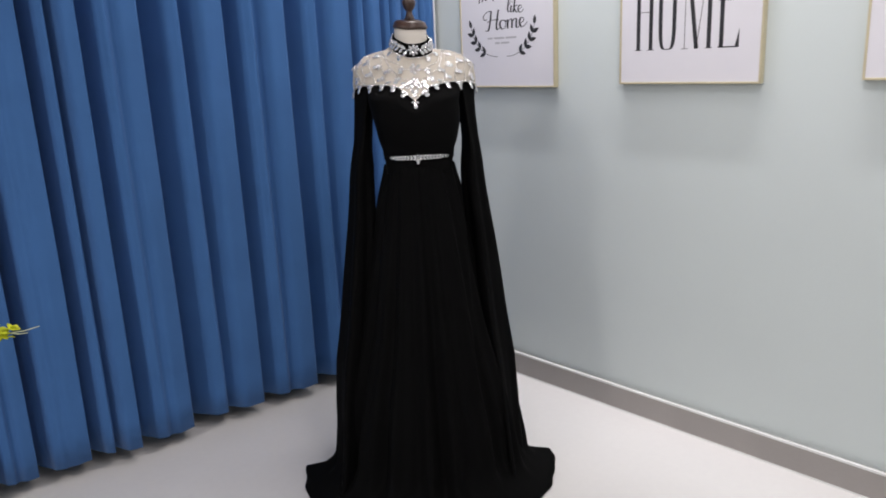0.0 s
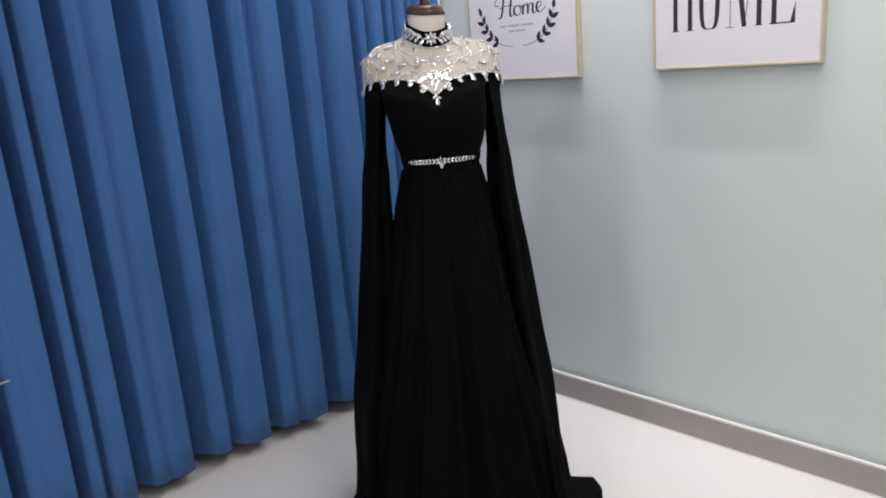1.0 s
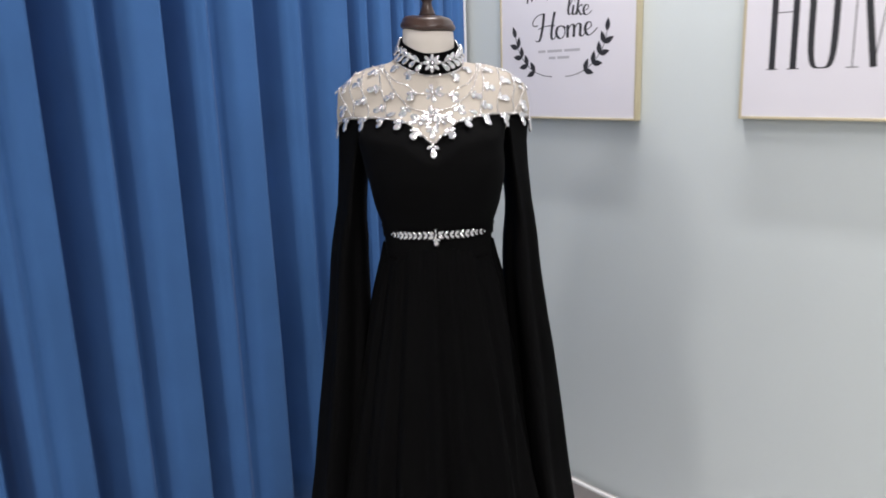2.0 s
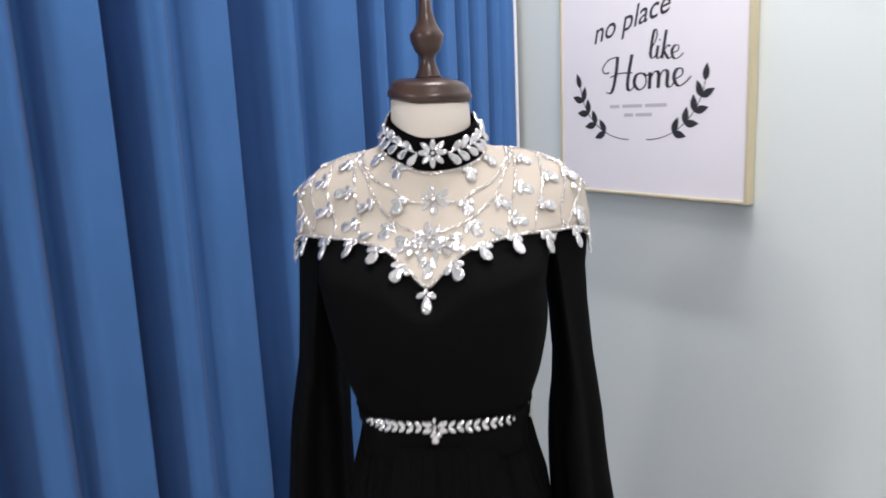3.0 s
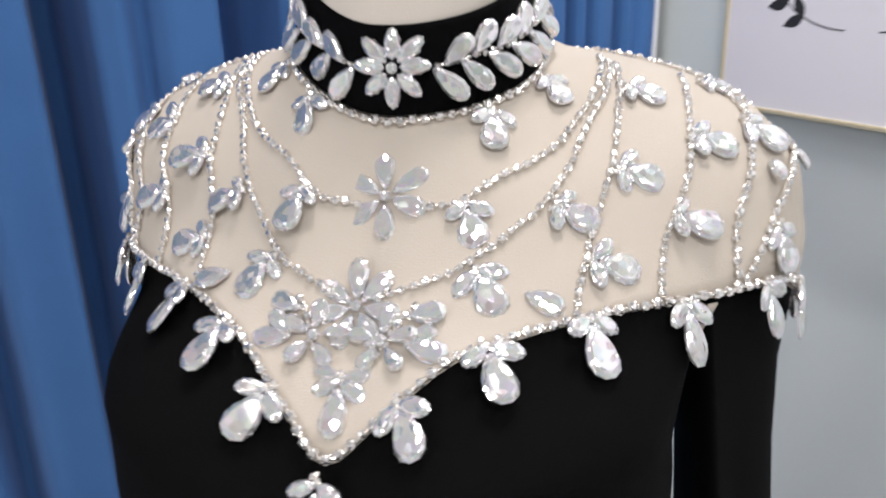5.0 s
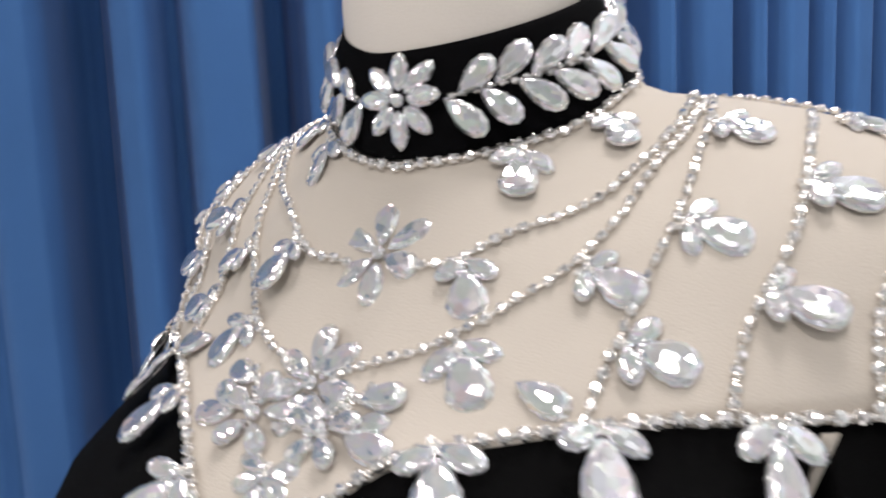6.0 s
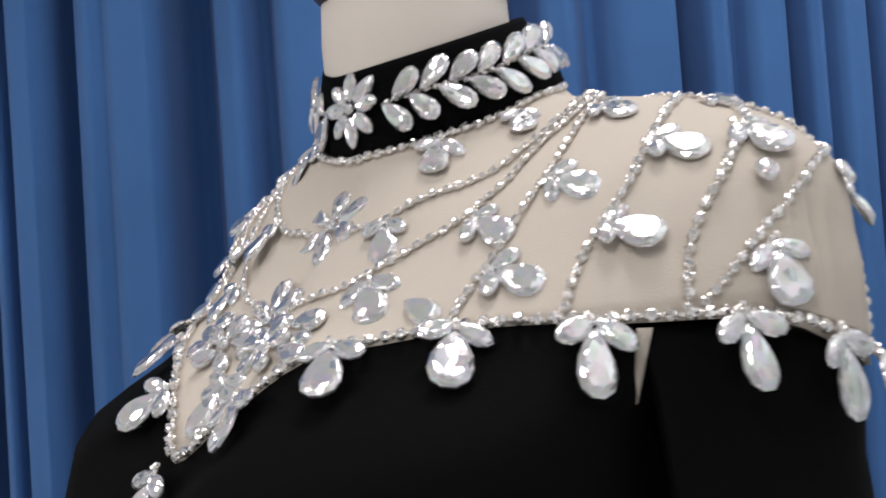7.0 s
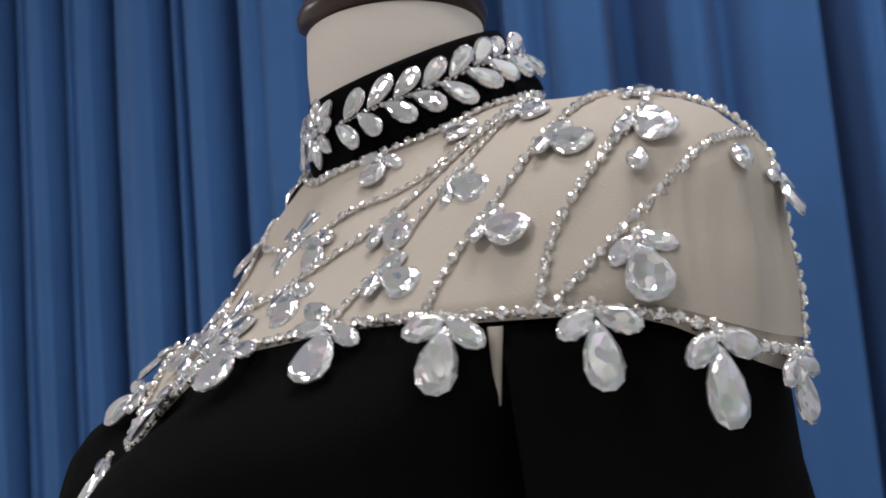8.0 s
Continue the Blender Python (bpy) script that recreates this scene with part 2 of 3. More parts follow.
# On a print: x to the viewer's right, y up, z out of the paper.
PRINT = Matrix(((0, 0, -1, 0), (-1, 0, 0, 0), (0, 1, 0, 0), (0, 0, 0, 1)))


def picture(y_left, y_right, z_low, height, label):
    w = y_left - y_right
    at = Matrix.Translation((WALL_X - 0.001, (y_left + y_right) / 2, z_low)) @ PRINT
    pic = thing("framed_picture", at, label, "picture", "pictures on the wall")
    b, d = 0.007, 0.026
    for x0, y0, x1, y1 in ((-w / 2, 0, -w / 2 + b, height), (w / 2 - b, 0, w / 2, height), (-w / 2 + b, 0, w / 2 - b, b), (-w / 2 + b, height - b, w / 2 - b, height)):
        part("frame_bar", box_bm(x0, y0, 0, x1, y1, d, 0.0015), M_GOLD, pic, "pale gold frame bar")
    part("print", box_bm(-w / 2 + b, b, 0, w / 2 - b, height - b, d - 0.003), M_PAPER, pic, "white printed sheet")
    return pic, d - 0.003


def ink(name, bm_or_mesh, pic, m, mat=M_INK, label=""):
    if isinstance(bm_or_mesh, bmesh.types.BMesh):
        me = bpy.data.meshes.new(name)
        bm_or_mesh.to_mesh(me)
        bm_or_mesh.free()
    else:
        me = bm_or_mesh
    me.materials.clear()
    me.materials.append(mat)
    ob = new(name, me)
    ob.parent, ob.matrix_basis = pic, m
    if label:
        ob["label"] = label
    return ob


pic_a, za = picture(2.622, 2.098, 1.297, 0.70, "gold-framed white print with a black laurel and lettering")
pic_b, zb = picture(1.797, 1.267, 1.309, 0.72, "gold-framed white print with tall black lettering")
picture(0.967, 0.44, 1.318, 0.72, "gold-framed white print, mostly blank below")


def bar(x0, y0, x1, y1, z, bm):
    return box_bm(x0, y0, z, x1, y1, z + 0.00015, 0, bm)


def stroke(bm, a, b, w, z):
    """A flat inked stroke from a to b."""
    a, b = Vector(a), Vector(b)
    n = Vector((-(b - a).y, (b - a).x)).normalized() * w / 2
    vs = [bm.verts.new((p.x, p.y, z)) for p in (a - n, a + n, b + n, b - n)]
    bm.faces.new(vs[::-1])


# Tall thick-and-thin capitals of the second print.
LET_Y, LET_H = 0.117, 0.30


def letter_h(bm):
    for x in (0.012, 0.062):
        stroke(bm, (x, 0), (x, LET_H), 0.015, 0)
        stroke(bm, (x - 0.014, 0.001), (x + 0.014, 0.001), 0.002, 0)
        stroke(bm, (x - 0.014, LET_H), (x + 0.014, LET_H), 0.002, 0)
    stroke(bm, (0.012, 0.13), (0.062, 0.13), 0.002, 0)


def letter_o(bm):
    n = 48
    for i in range(n):
        ring = []
        for k in (i, i + 1):
            a = 2 * math.pi * k / n
            c, s = math.cos(a), math.sin(a)
            p = 0.45
            c1, s1 = math.copysign(abs(c) ** p, c), math.copysign(abs(s) ** p, s)
            ring.append(((0.037 + 0.034 * c1, LET_H / 2 + (LET_H / 2) * s1, 0), (0.037 + 0.019 * c1, LET_H / 2 + (LET_H / 2 - 0.003) * s1, 0)))
        bm.faces.new([bm.verts.new(q) for q in (ring[0][0], ring[1][0], ring[1][1], ring[0][1])])


def letter_m(bm):
    stroke(bm, (0.006, 0), (0.006, LET_H), 0.0025, 0)
    stroke(bm, (0.010, LET_H), (0.050, 0), 0.015, 0)
    stroke(bm, (0.050, 0), (0.088, LET_H), 0.0025, 0)
    stroke(bm, (0.094, 0), (0.094, LET_H), 0.015, 0)
    for x in (0.006, 0.094):
        stroke(bm, (x - 0.013, 0.001), (x + 0.013, 0.001), 0.002, 0)


def letter_e(bm):
    stroke(bm, (0.012, 0), (0.012, LET_H), 0.015, 0)
    for y, x in ((0.002, 0.072), (0.15, 0.05), (LET_H, 0.072)):
        stroke(bm, (0, y), (x, y), 0.004, 0)
    for y, up in ((0, 1), (LET_H, -1)):
        tri = [bm.verts.new(p) for p in ((0.058, y, 0), (0.073, y, 0), (0.073, y + up * 0.06, 0))]
        bm.faces.new(tri if up > 0 else tri[::-1])


for fn, x in ((letter_h, -0.200), (letter_o, -0.111), (letter_m, -0.013), (letter_e, 0.113)):
    bm = bmesh.new()
    fn(bm)
    ink("letter", bm, pic_b, Matrix.Translation((x, LET_Y, zb + 0.00012)), label="tall black capital letter")

# Laurel and words of the first print: pen strokes, wider on the way down.
SCRIPT_HOME = [
    [(.05, 1.12), (-.18, 1.1), (-.27, 1.4), (.05, 1.82), (.5, 1.92)], [(.5, 1.92), (.42, 1.2), (.28, .4), (.12, -.02), (-.12, .02)],
    [(.1, .84), (.6, 1.0), (1.2, .96)], [(1.2, 1.95), (1.06, 1.2), (.95, .4), (1.0, .02), (1.2, .12), (1.32, .4)],
    [(1.62, .9), (1.36, .78), (1.28, .35), (1.5, .0), (1.78, .2), (1.82, .62), (1.62, .9)], [(1.7, .86), (1.86, .72), (2.02, .84)],
    [(2.02, .88), (1.98, .0)], [(1.99, .4), (2.2, .85), (2.4, .78), (2.37, .0)], [(2.38, .4), (2.6, .87), (2.8, .78), (2.77, .12), (2.92, .0), (3.1, .25)],
    [(3.1, .36), (3.42, .56), (3.42, .86), (3.2, .86), (3.07, .45), (3.24, .02), (3.52, .12), (3.8, .45)]]
SCRIPT_LIKE = [
    [(0, .3), (.34, 1.3), (.34, 1.88), (.18, 1.75), (.09, .4), (.2, .0), (.42, .25)], [(.48, .86), (.44, .15), (.56, .0), (.72, .25)], [(.55, 1.18), (.54, 1.3)],
    [(.86, 1.9), (.74, .0)], [(.77, .42), (1.0, .88), (1.12, .8)], [(.82, .5), (.97, .2), (1.1, .0), (1.28, .2)],
    [(1.28, .36), (1.56, .56), (1.56, .86), (1.36, .86), (1.24, .45), (1.4, .02), (1.66, .12), (1.85, .4)]]


def script(strokes, unit):
    bm = bmesh.new()
    for line in strokes:
        run = smooth_run(line)
        left, right = [], []
        for i, p in enumerate(run):
            d = (run[min(i + 1, len(run) - 1)] - run[max(i - 1, 0)]).normalized()
            w = unit * (0.07 + 0.09 * max(0, -d.y))
            n = V2((-d.y, d.x)) * w / 2
            left.append(bm.verts.new((p.x * unit + n.x, p.y * unit + n.y, 0)))
            right.append(bm.verts.new((p.x * unit - n.x, p.y * unit - n.y, 0)))
        for i in range(len(run) - 1):
            bm.faces.new((right[i], right[i + 1], left[i + 1], left[i]))
    return bm


def V2(p):
    return Vector(p).to_2d()


def smooth_run(line, n=8):
    def at(i):
        return Vector((*line[max(0, min(len(line) - 1, i))], 0))
    run = [catmull(at, i, j / n).to_2d() for i in range(len(line) - 1) for j in range(n)]
    return run + [Vector(line[-1])]


SLANT = Matrix(((1, 0.40, 0, 0), (0, 1, 0, 0), (0, 0, 1, 0), (0, 0, 0, 1)))
ink("lettering", script(SCRIPT_HOME, 0.070), pic_a, Matrix.Translation((-0.104, 0.236, za + 0.00012)) @ pose(0, 0, 0, 0, 0, 20) @ Matrix.Diagonal((0.86, 0.47, 1, 1)) @ SLANT, label="black script word")
ink("lettering", script(SCRIPT_LIKE, 0.057), pic_a, Matrix.Translation((0.012, 0.306, za + 0.00012)) @ pose(0, 0, 0, 0, 0, 14) @ Matrix.Diagonal((0.86, 0.43, 1, 1)) @ SLANT, label="black script word")
ink("lettering", text_mesh("no place", 0.072, 0.45, 0.0005), pic_a, Matrix.Translation((-0.042, 0.374, za + 0.00012)) @ pose(0, 0, 0, 0, 0, 13) @ Matrix.Diagonal((0.92, 0.9, 1, 1)), label="black slanted words")
for y, words in ((0.200, ((-.100, -.071), (-.063, -.005), (.003, .062))), (0.180, ((-.057, -.031), (-.024, .022)))):
    for x0, x1 in words:
        ink("small_print", bar(x0, y, x1, y + 0.0075, 0, bmesh.new()), pic_a, Matrix.Translation((0, 0, za)), M_GREYINK, "small unreadable grey word of print")


def leaf_bm(length, width):
    bm = bmesh.new()
    n = 8
    up = [(length * i / n, width * math.sin(math.pi * (i / n) ** 0.8)) for i in range(n + 1)]
    lo = [(x, -y) for x, y in up[1:-1]][::-1]
    bm.faces.new([bm.verts.new((x, y, 0)) for x, y in (up + lo)][::-1])
    bmesh.ops.triangulate(bm, faces=bm.faces[:])
    return bm


leaf_me = bpy.data.meshes.new("leaf")
leaf_bm(0.037, 0.0085).to_mesh(leaf_me)
leaf_me.materials.append(M_INK)
for side in (-1, 1):
    bm = bmesh.new()
    pts = []
    for i in range(13):
        a = math.radians(82 * i / 12)
        pts.append((side * (0.026 + 0.152 * math.sin(a)) - 0.018, 0.128 + 0.142 * (1 - math.cos(a))))
    for a, b in zip(pts, pts[1:]):
        stroke(bm, a, b, 0.0022, 0)
    ink("laurel_stem", bm, pic_a, Matrix.Translation((0, 0, za + 0.00012)))
    for i in (4, 6, 8, 10, 12):
        for turn in ((44, -36) if i < 12 else (6,)):
            d = Vector(pts[i]) - Vector(pts[i - 1])
            ang = math.degrees(math.atan2(d.y, d.x)) + turn
            lf = new("laurel_leaf", leaf_me)
            lf.parent = pic_a
            lf.matrix_basis = Matrix.Translation((pts[i][0], pts[i][1], za + 0.0002)) @ pose(0, 0, 0, 0, 0, ang)

# ---------------------------------------------------------------- gown and dress form
# The gown's own axes: x to its left-hand side as seen from the front, y to its front, z up.
GOWN = Matrix.Translation((1.738, 2.057, 0)) @ Matrix(((-0.775, -0.632, 0, 0), (0.632, -0.775, 0, 0), (0, 0, 1, 0), (0, 0, 0, 1)))
V = Vector
# Yoke: neck angle, a point a third down, one two thirds down, one on the lower edge, from the front (0) round one side to the back (10).
NECK = [0, 10, 22, 35, 50, 66, 84, 102, 122, 150, 180]
UPPER = [V(p) for p in ((0, .094, 1.386), (.017, .097, 1.389), (.036, .094, 1.392), (.056, .084, 1.399), (.080, .066, 1.405), (.098, .044, 1.421), (.115, .015, 1.438), (.118, -.015, 1.446), (.108, -.045, 1.448), (.065, -.083, 1.44), (0, -.092, 1.44))]
LOWER = [V(p) for p in ((0, .139, 1.337), (.020, .136, 1.344), (.044, .121, 1.357), (.070, .105, 1.367), (.102, .088, 1.373), (.137, .064, 1.383), (.175, .030, 1.395), (.191, -.010, 1.408), (.166, -.064, 1.414), (.10, -.104, 1.405), (0, -.110, 1.395))]
EDGE = [V(p) for p in ((0, .172, 1.302), (.024, .160, 1.321), (.052, .142, 1.342), (.082, .122, 1.348), (.115, .102, 1.352), (.155, .074, 1.351), (.193, .034, 1.348), (.210, -.005, 1.329), (.193, -.052, 1.320), (.118, -.098, 1.322), (0, -.108, 1.328))]


def neck_point(deg, r=0.070, z=1.462, tilt=0.027):
    a = radians(deg)
    return V((r * math.sin(a), r * math.cos(a), z - tilt * math.cos(a)))


NCK = [neck_point(a) for a in NECK]


def keyed(keys, k):
    """Smooth run through mirrored keys."""
    def p(i):
        if i < 0:
            return V((-keys[-i].x, keys[-i].y, keys[-i].z))
        if i > 10:
            return V((-keys[20 - i].x, keys[20 - i].y, keys[20 - i].z))
        return keys[i]
    i = min(int(k), 9)
    return catmull(p, i, k - i)


def yoke(w, s):
    k = abs(w)
    a, b = 0.35, 0.72
    q = V((0, 0, 0))
    for keys, c, rest in ((NCK, 0, (a, b, 1)), (UPPER, a, (0, b, 1)), (LOWER, b, (0, a, 1)), (EDGE, 1, (0, a, b))):
        f = 1
        for r in rest:
            f *= (s - r) / (c - r)
        q = q + keyed(keys, k) * f
    # loose tulle over the arm
    loose = max(0, 1 - abs(k - 7.2) / 1.3) * max(0, min(1, (s - 0.72) / 0.12)) * max(0, min(1, (1 - s) / 0.08))
    q = q + V((q.x, q.y, 0)).normalized() * 0.0022 * loose * math.sin(9 * k + 2 * s)
    return V((-q.x if w < 0 else q.x, q.y, q.z))


gown = thing("evening_gown", GOWN, "long black chiffon gown with crystal-beaded nude yoke on a dress form", "gown")

# Yoke of nude mesh.
WS = [-10 + i * 0.25 for i in range(80)]
yoke_part = part("yoke", grid_bm([[yoke(w, s / 14) for w in WS] for s in range(15)], True), M_NUDE, gown, "nude mesh yoke sewn with crystals", smooth=True)
thicken(yoke_part, 0.0015)

# Bodice: from the yoke's edge, and the armhole under the sleeve, to the waist.
ARM = {6: V((.164, .030, 1.348)), 7: V((.160, -.02, 1.343)), 8: V((.150, -.065, 1.336))}
TOP = [ARM.get(i, e - V((0, 0, 0))) for i, e in enumerate(EDGE)]
BODY_ANGLE = [0, 8, 17, 29, 45, 68, 88, 104, 122, 148, 180]
# height, half width, front, back
TORSO = [(1.30, .163, .196, -.103), (1.265, .158, .206, -.10), (1.225, .150, .202, -.092), (1.17, .139, .181, -.072), (1.12, .123, .152, -.048), (1.09, .121, .149, -.045), (1.06, .121, .146, -.049)]


def body_ring(k, hw, front, back):
    a = radians(BODY_ANGLE[int(k)] + (BODY_ANGLE[min(int(k) + 1, 10)] - BODY_ANGLE[int(k)]) * (k - int(k)))
    mid = (front + back) / 2 + 0.02
    c = math.cos(a)
    c = math.copysign(abs(c) ** 0.76, c)
    return V((hw * math.sin(a) ** 0.9 if a < math.pi - 1e-6 else 0, mid + (front - mid if c > 0 else mid - back) * c, 0))


def mirrored(fn, w):
    p = fn(abs(w))
    return V((-p.x if w < 0 else p.x, p.y, p.z))


def torso_point(k, z):
    """The bodice's surface at a height below the yoke."""
    i = 0
    while i < len(TORSO) - 2 and z < TORSO[i + 1][0]:
        i += 1
    f = (TORSO[i][0] - z) / (TORSO[i][0] - TORSO[i + 1][0])
    p = body_ring(k, *[a + (b - a) * f for a, b in zip(TORSO[i][1:], TORSO[i + 1][1:])])
    p.z = z
    return p


def bodice_point(k, j):
    """j from 0 at the top edge to 1 at the waist seam."""
    top = keyed(TOP, k)
    z = top.z + (1.06 - top.z) * j
    body = torso_point(k, min(z, 1.30))
    body.z = z
    f = min(1, j / 0.17)
    f = f * f * (3 - 2 * f)
    p = top.lerp(body, f)
    p.z = z
    drape = 0.0012 * noise.noise(V((p.x * 14, p.y * 14, z * 9))) * f
    return p + V((p.x, p.y - 0.04, 0)).normalized() * drape


def fitted(w, j):
    """One side hangs a little closer under the arm."""
    p = mirrored(lambda k: bodice_point(k, j), w)
    if w < 0:
        p.x *= 1 - 0.075 * math.exp(-((p.z - 1.295) / 0.04) ** 2)
    return p


bodice = part("bodice", grid_bm([[fitted(w, j / 30) for w in WS] for j in range(31)], True), M_BLACK, gown, smooth=True)
thicken(bodice, 0.0015)

# Skirt: rings with soft folds that open towards the hem and spread on the floor.
SKIRT = [(1.085, .1245, .1525, -.049), (1.06, .130, .157, -.060), (1.0, .147, .165, -.082), (.85, .178, .195, -.125), (.6, .228, .242, -.185), (.35, .280, .292, -.245), (.15, .314, .333, -.30), (.09, .328, .348, -.32), (.05, .350, .368, -.34), (.022, .386, .394, -.37), (.012, .424, .415, -.40), (.006, .458, .436, -.425)]


def lerp_rows(rows, z):
    i = 0
    while i < len(rows) - 2 and z < rows[i + 1][0]:
        i += 1
    f = (rows[i][0] - z) / (rows[i][0] - rows[i + 1][0])
    return [a + (b - a) * f for a, b in zip(rows[i][1:], rows[i + 1][1:])]


def skirt_point(a, j):
    zs = [1.085 - (1.085 - .06) * i / 30 for i in range(31)] + [.045, .032, .022, .015, .010, .006]
    z = zs[j]
    hw, front, back = lerp_rows(SKIRT, max(z, .006))
    c = math.cos(a)
    if z < 0.09 and c < -0.04:
        # the spread hem ends in a corner at each side
        g = max(0, 1 - (-0.04 - c) / 0.065)
        hw, front, back = [p + (q - p) * g for p, q in zip((.328, .348, -.32), (hw, front, back))]
    mid = (front + back) / 2
    fall = max(0, min(1, (1.085 - z) / 0.9))
    fold = math.sin(17 * a + 1.3 * math.sin(3 * a)) + 0.6 * math.sin(29 * a + 0.7)
    grow = 0.0025 + 0.013 * fall ** 1.3
    r = 1 + (grow * fold) / max(hw, 0.1) * max(0.22, min(1, z / 0.10))
    gather = 1 + 0.012 * math.sin(60 * a) * max(0, 1 - fall * 5)
    lift = 0.0
    if z < 0.05:
        lift = 0.004 * (0.5 + 0.5 * math.sin(9 * a + 0.5)) * (0.05 - z) / 0.05
    sn = math.sin(a)
    square = 1 + (0.22 if c > 0 else 0.0) * max(0, 1 - z / 0.07)
    if c < 0:
        back, hw = back * 0.8, hw * (1 + 0.2 * c)
        front = 2 * mid - (mid + (back - mid))
    sx, sy = math.copysign(abs(sn) ** (1 / square), sn), math.copysign(abs(c) ** (1 / square), c)
    return V((hw * sx * r * gather, mid + (front - mid) * sy * r * gather, z + lift))


NA = 240
skirt = part("skirt", grid_bm([[skirt_point(2 * math.pi * i / NA, j) for i in range(NA)] for j in range(37)], True), M_BLACK, gown, smooth=True)
thicken(skirt, 0.0015)

# Cape sleeves: open, hanging to the floor. height, centre x, centre y, half width, half depth
SLEEVE = [(1.350, .190, -.012, .022, .070), (1.30, .195, -.012, .020, .074), (1.23, .199, -.012, .019, .078), (1.16, .200, -.012, .027, .080), (1.08, .199, -.012, .037, .082), (.93, .206, -.010, .044, .086), (.70, .226, -.006, .056, .10), (.425, .250, .0, .066, .135), (.18, .262, .01, .060, .17), (.06, .272, .02, .062, .19), (.02, .280, .03, .066, .20), (.010, .285, .035, .07, .20)]


def sleeve_point(a, j, side):
    n = 34
    c, s = math.cos(a), math.sin(a)
    z = 1.350 - (1.350 - 0.010) * (j / n) ** 0.92
    cx, cy, hw, hd = lerp_rows(SLEEVE, z)
    fall = (1.35 - z) / 1.35
    r = 1 + (0.10 + 0.08 * fall) * math.sin(5 * a + side + 1.5 * fall) * min(1, fall * 6) + 0.05 * fall * math.sin(11 * a + 2 * side)
    cx += 0.008 * max(0, min(1, (1.30 - z) / 0.12)) * (side < 0) * max(0, min(1, z / 0.5))
    cx -= 0.014 * (side < 0) * max(0, min(1, (0.95 - z) / 0.6))
    body = V((cx + hw * c * r, cy + hd * s * r, z))
    # the top follows the yoke's rim outside and runs straight behind it inside
    out = max(0, c) ** 0.5
    rim_o = keyed(EDGE, 6.9 - 1.75 * math.asin(max(-1, min(1, s))) / (math.pi / 2))
    front, back = keyed(EDGE, 5.15), keyed(EDGE, 8.65)
    rim_i = back.lerp(front, (s + 1) / 2) + V((-0.012 * abs(c), 0, -0.004))
    rim = rim_i.lerp(rim_o, out if c > 0 else 0) * 0.997 + V((0, 0, 0.0045))
    f = min(1, j / 7)
    f = f * f * (3 - 2 * f)
    p = rim.lerp(body, f)
    p.z = rim.z + (z - rim.z) * min(1, j / 4) if j < 4 else z
    return V((side * p.x, p.y, p.z))


for side in (-1, 1):
    sl = part("sleeve", grid_bm([[sleeve_point(2 * math.pi * i / 72, j, side) for i in range(72)] for j in range(35)], True), M_BLACK, gown, "floor-length black chiffon cape sleeve", smooth=True)
    thicken(sl, 0.0012)

# Strip of nude mesh at the underarm, between bodice and sleeve.
for side in (-1, 1):
    rows = []
    for j in range(8):
        f = j / 7
        a, b = keyed(EDGE, 5.08), keyed(EDGE, 5.08 + 0.09 * (1 - 0.7 * f))
        rows.append([V((side * (p.x + 0.001 - 0.006 * f), p.y + 0.001 - 0.006 * f, p.z - 0.002 - 0.029 * f)) for p in (a, a.lerp(b, 0.5), b)])
    thicken(part("underarm_panel", grid_bm(rows), M_NUDE, gown, "narrow nude mesh strip at the underarm", smooth=True), 0.001)

# Stand collar.
COLLAR = [(0.0715, 1.4635, .0275, -.003), (0.0706, 1.469, .0275, -.001), (0.068, 1.477, .027, .003), (0.0635, 1.4885, .026, .007), (0.0590, 1.500, .024, .010), (0.0580, 1.5025, .023, .0105), (0.0565, 1.5015, .023, .0105)]


def collar_point(deg, h):
    """h from 0 at the foot to 1 at the top of the band."""
    h *= 4
    i = min(int(h), 3)
    r, z, t, lean = [a + (b - a) * (h - i) for a, b in zip(COLLAR[i], COLLAR[i + 1])]
    return neck_point(deg, r, z, t) + V((0, lean, 0))


collar = part("stand_collar", grid_bm([[neck_point(a * 5, r, z, t) + V((0, lean, 0)) for a in range(72)] for r, z, t, lean in COLLAR], True), M_VELVET, gown, "black stand collar with crystal flowers", smooth=True)

# Belt.


def belt_point(w, z):
    p = torso_point(abs(w), z)
    d = V((p.x, p.y - 0.05, 0)).normalized()
    p = p + d * 0.003
    return V((-p.x if w < 0 else p.x, p.y, p.z))


belt = part("belt", grid_bm([[belt_point(w, 1.116 + 0.0035 * j) for w in WS] for j in range(-3, 4)], True), M_BLACK, gown, "narrow black belt with a crystal branch", smooth=True)

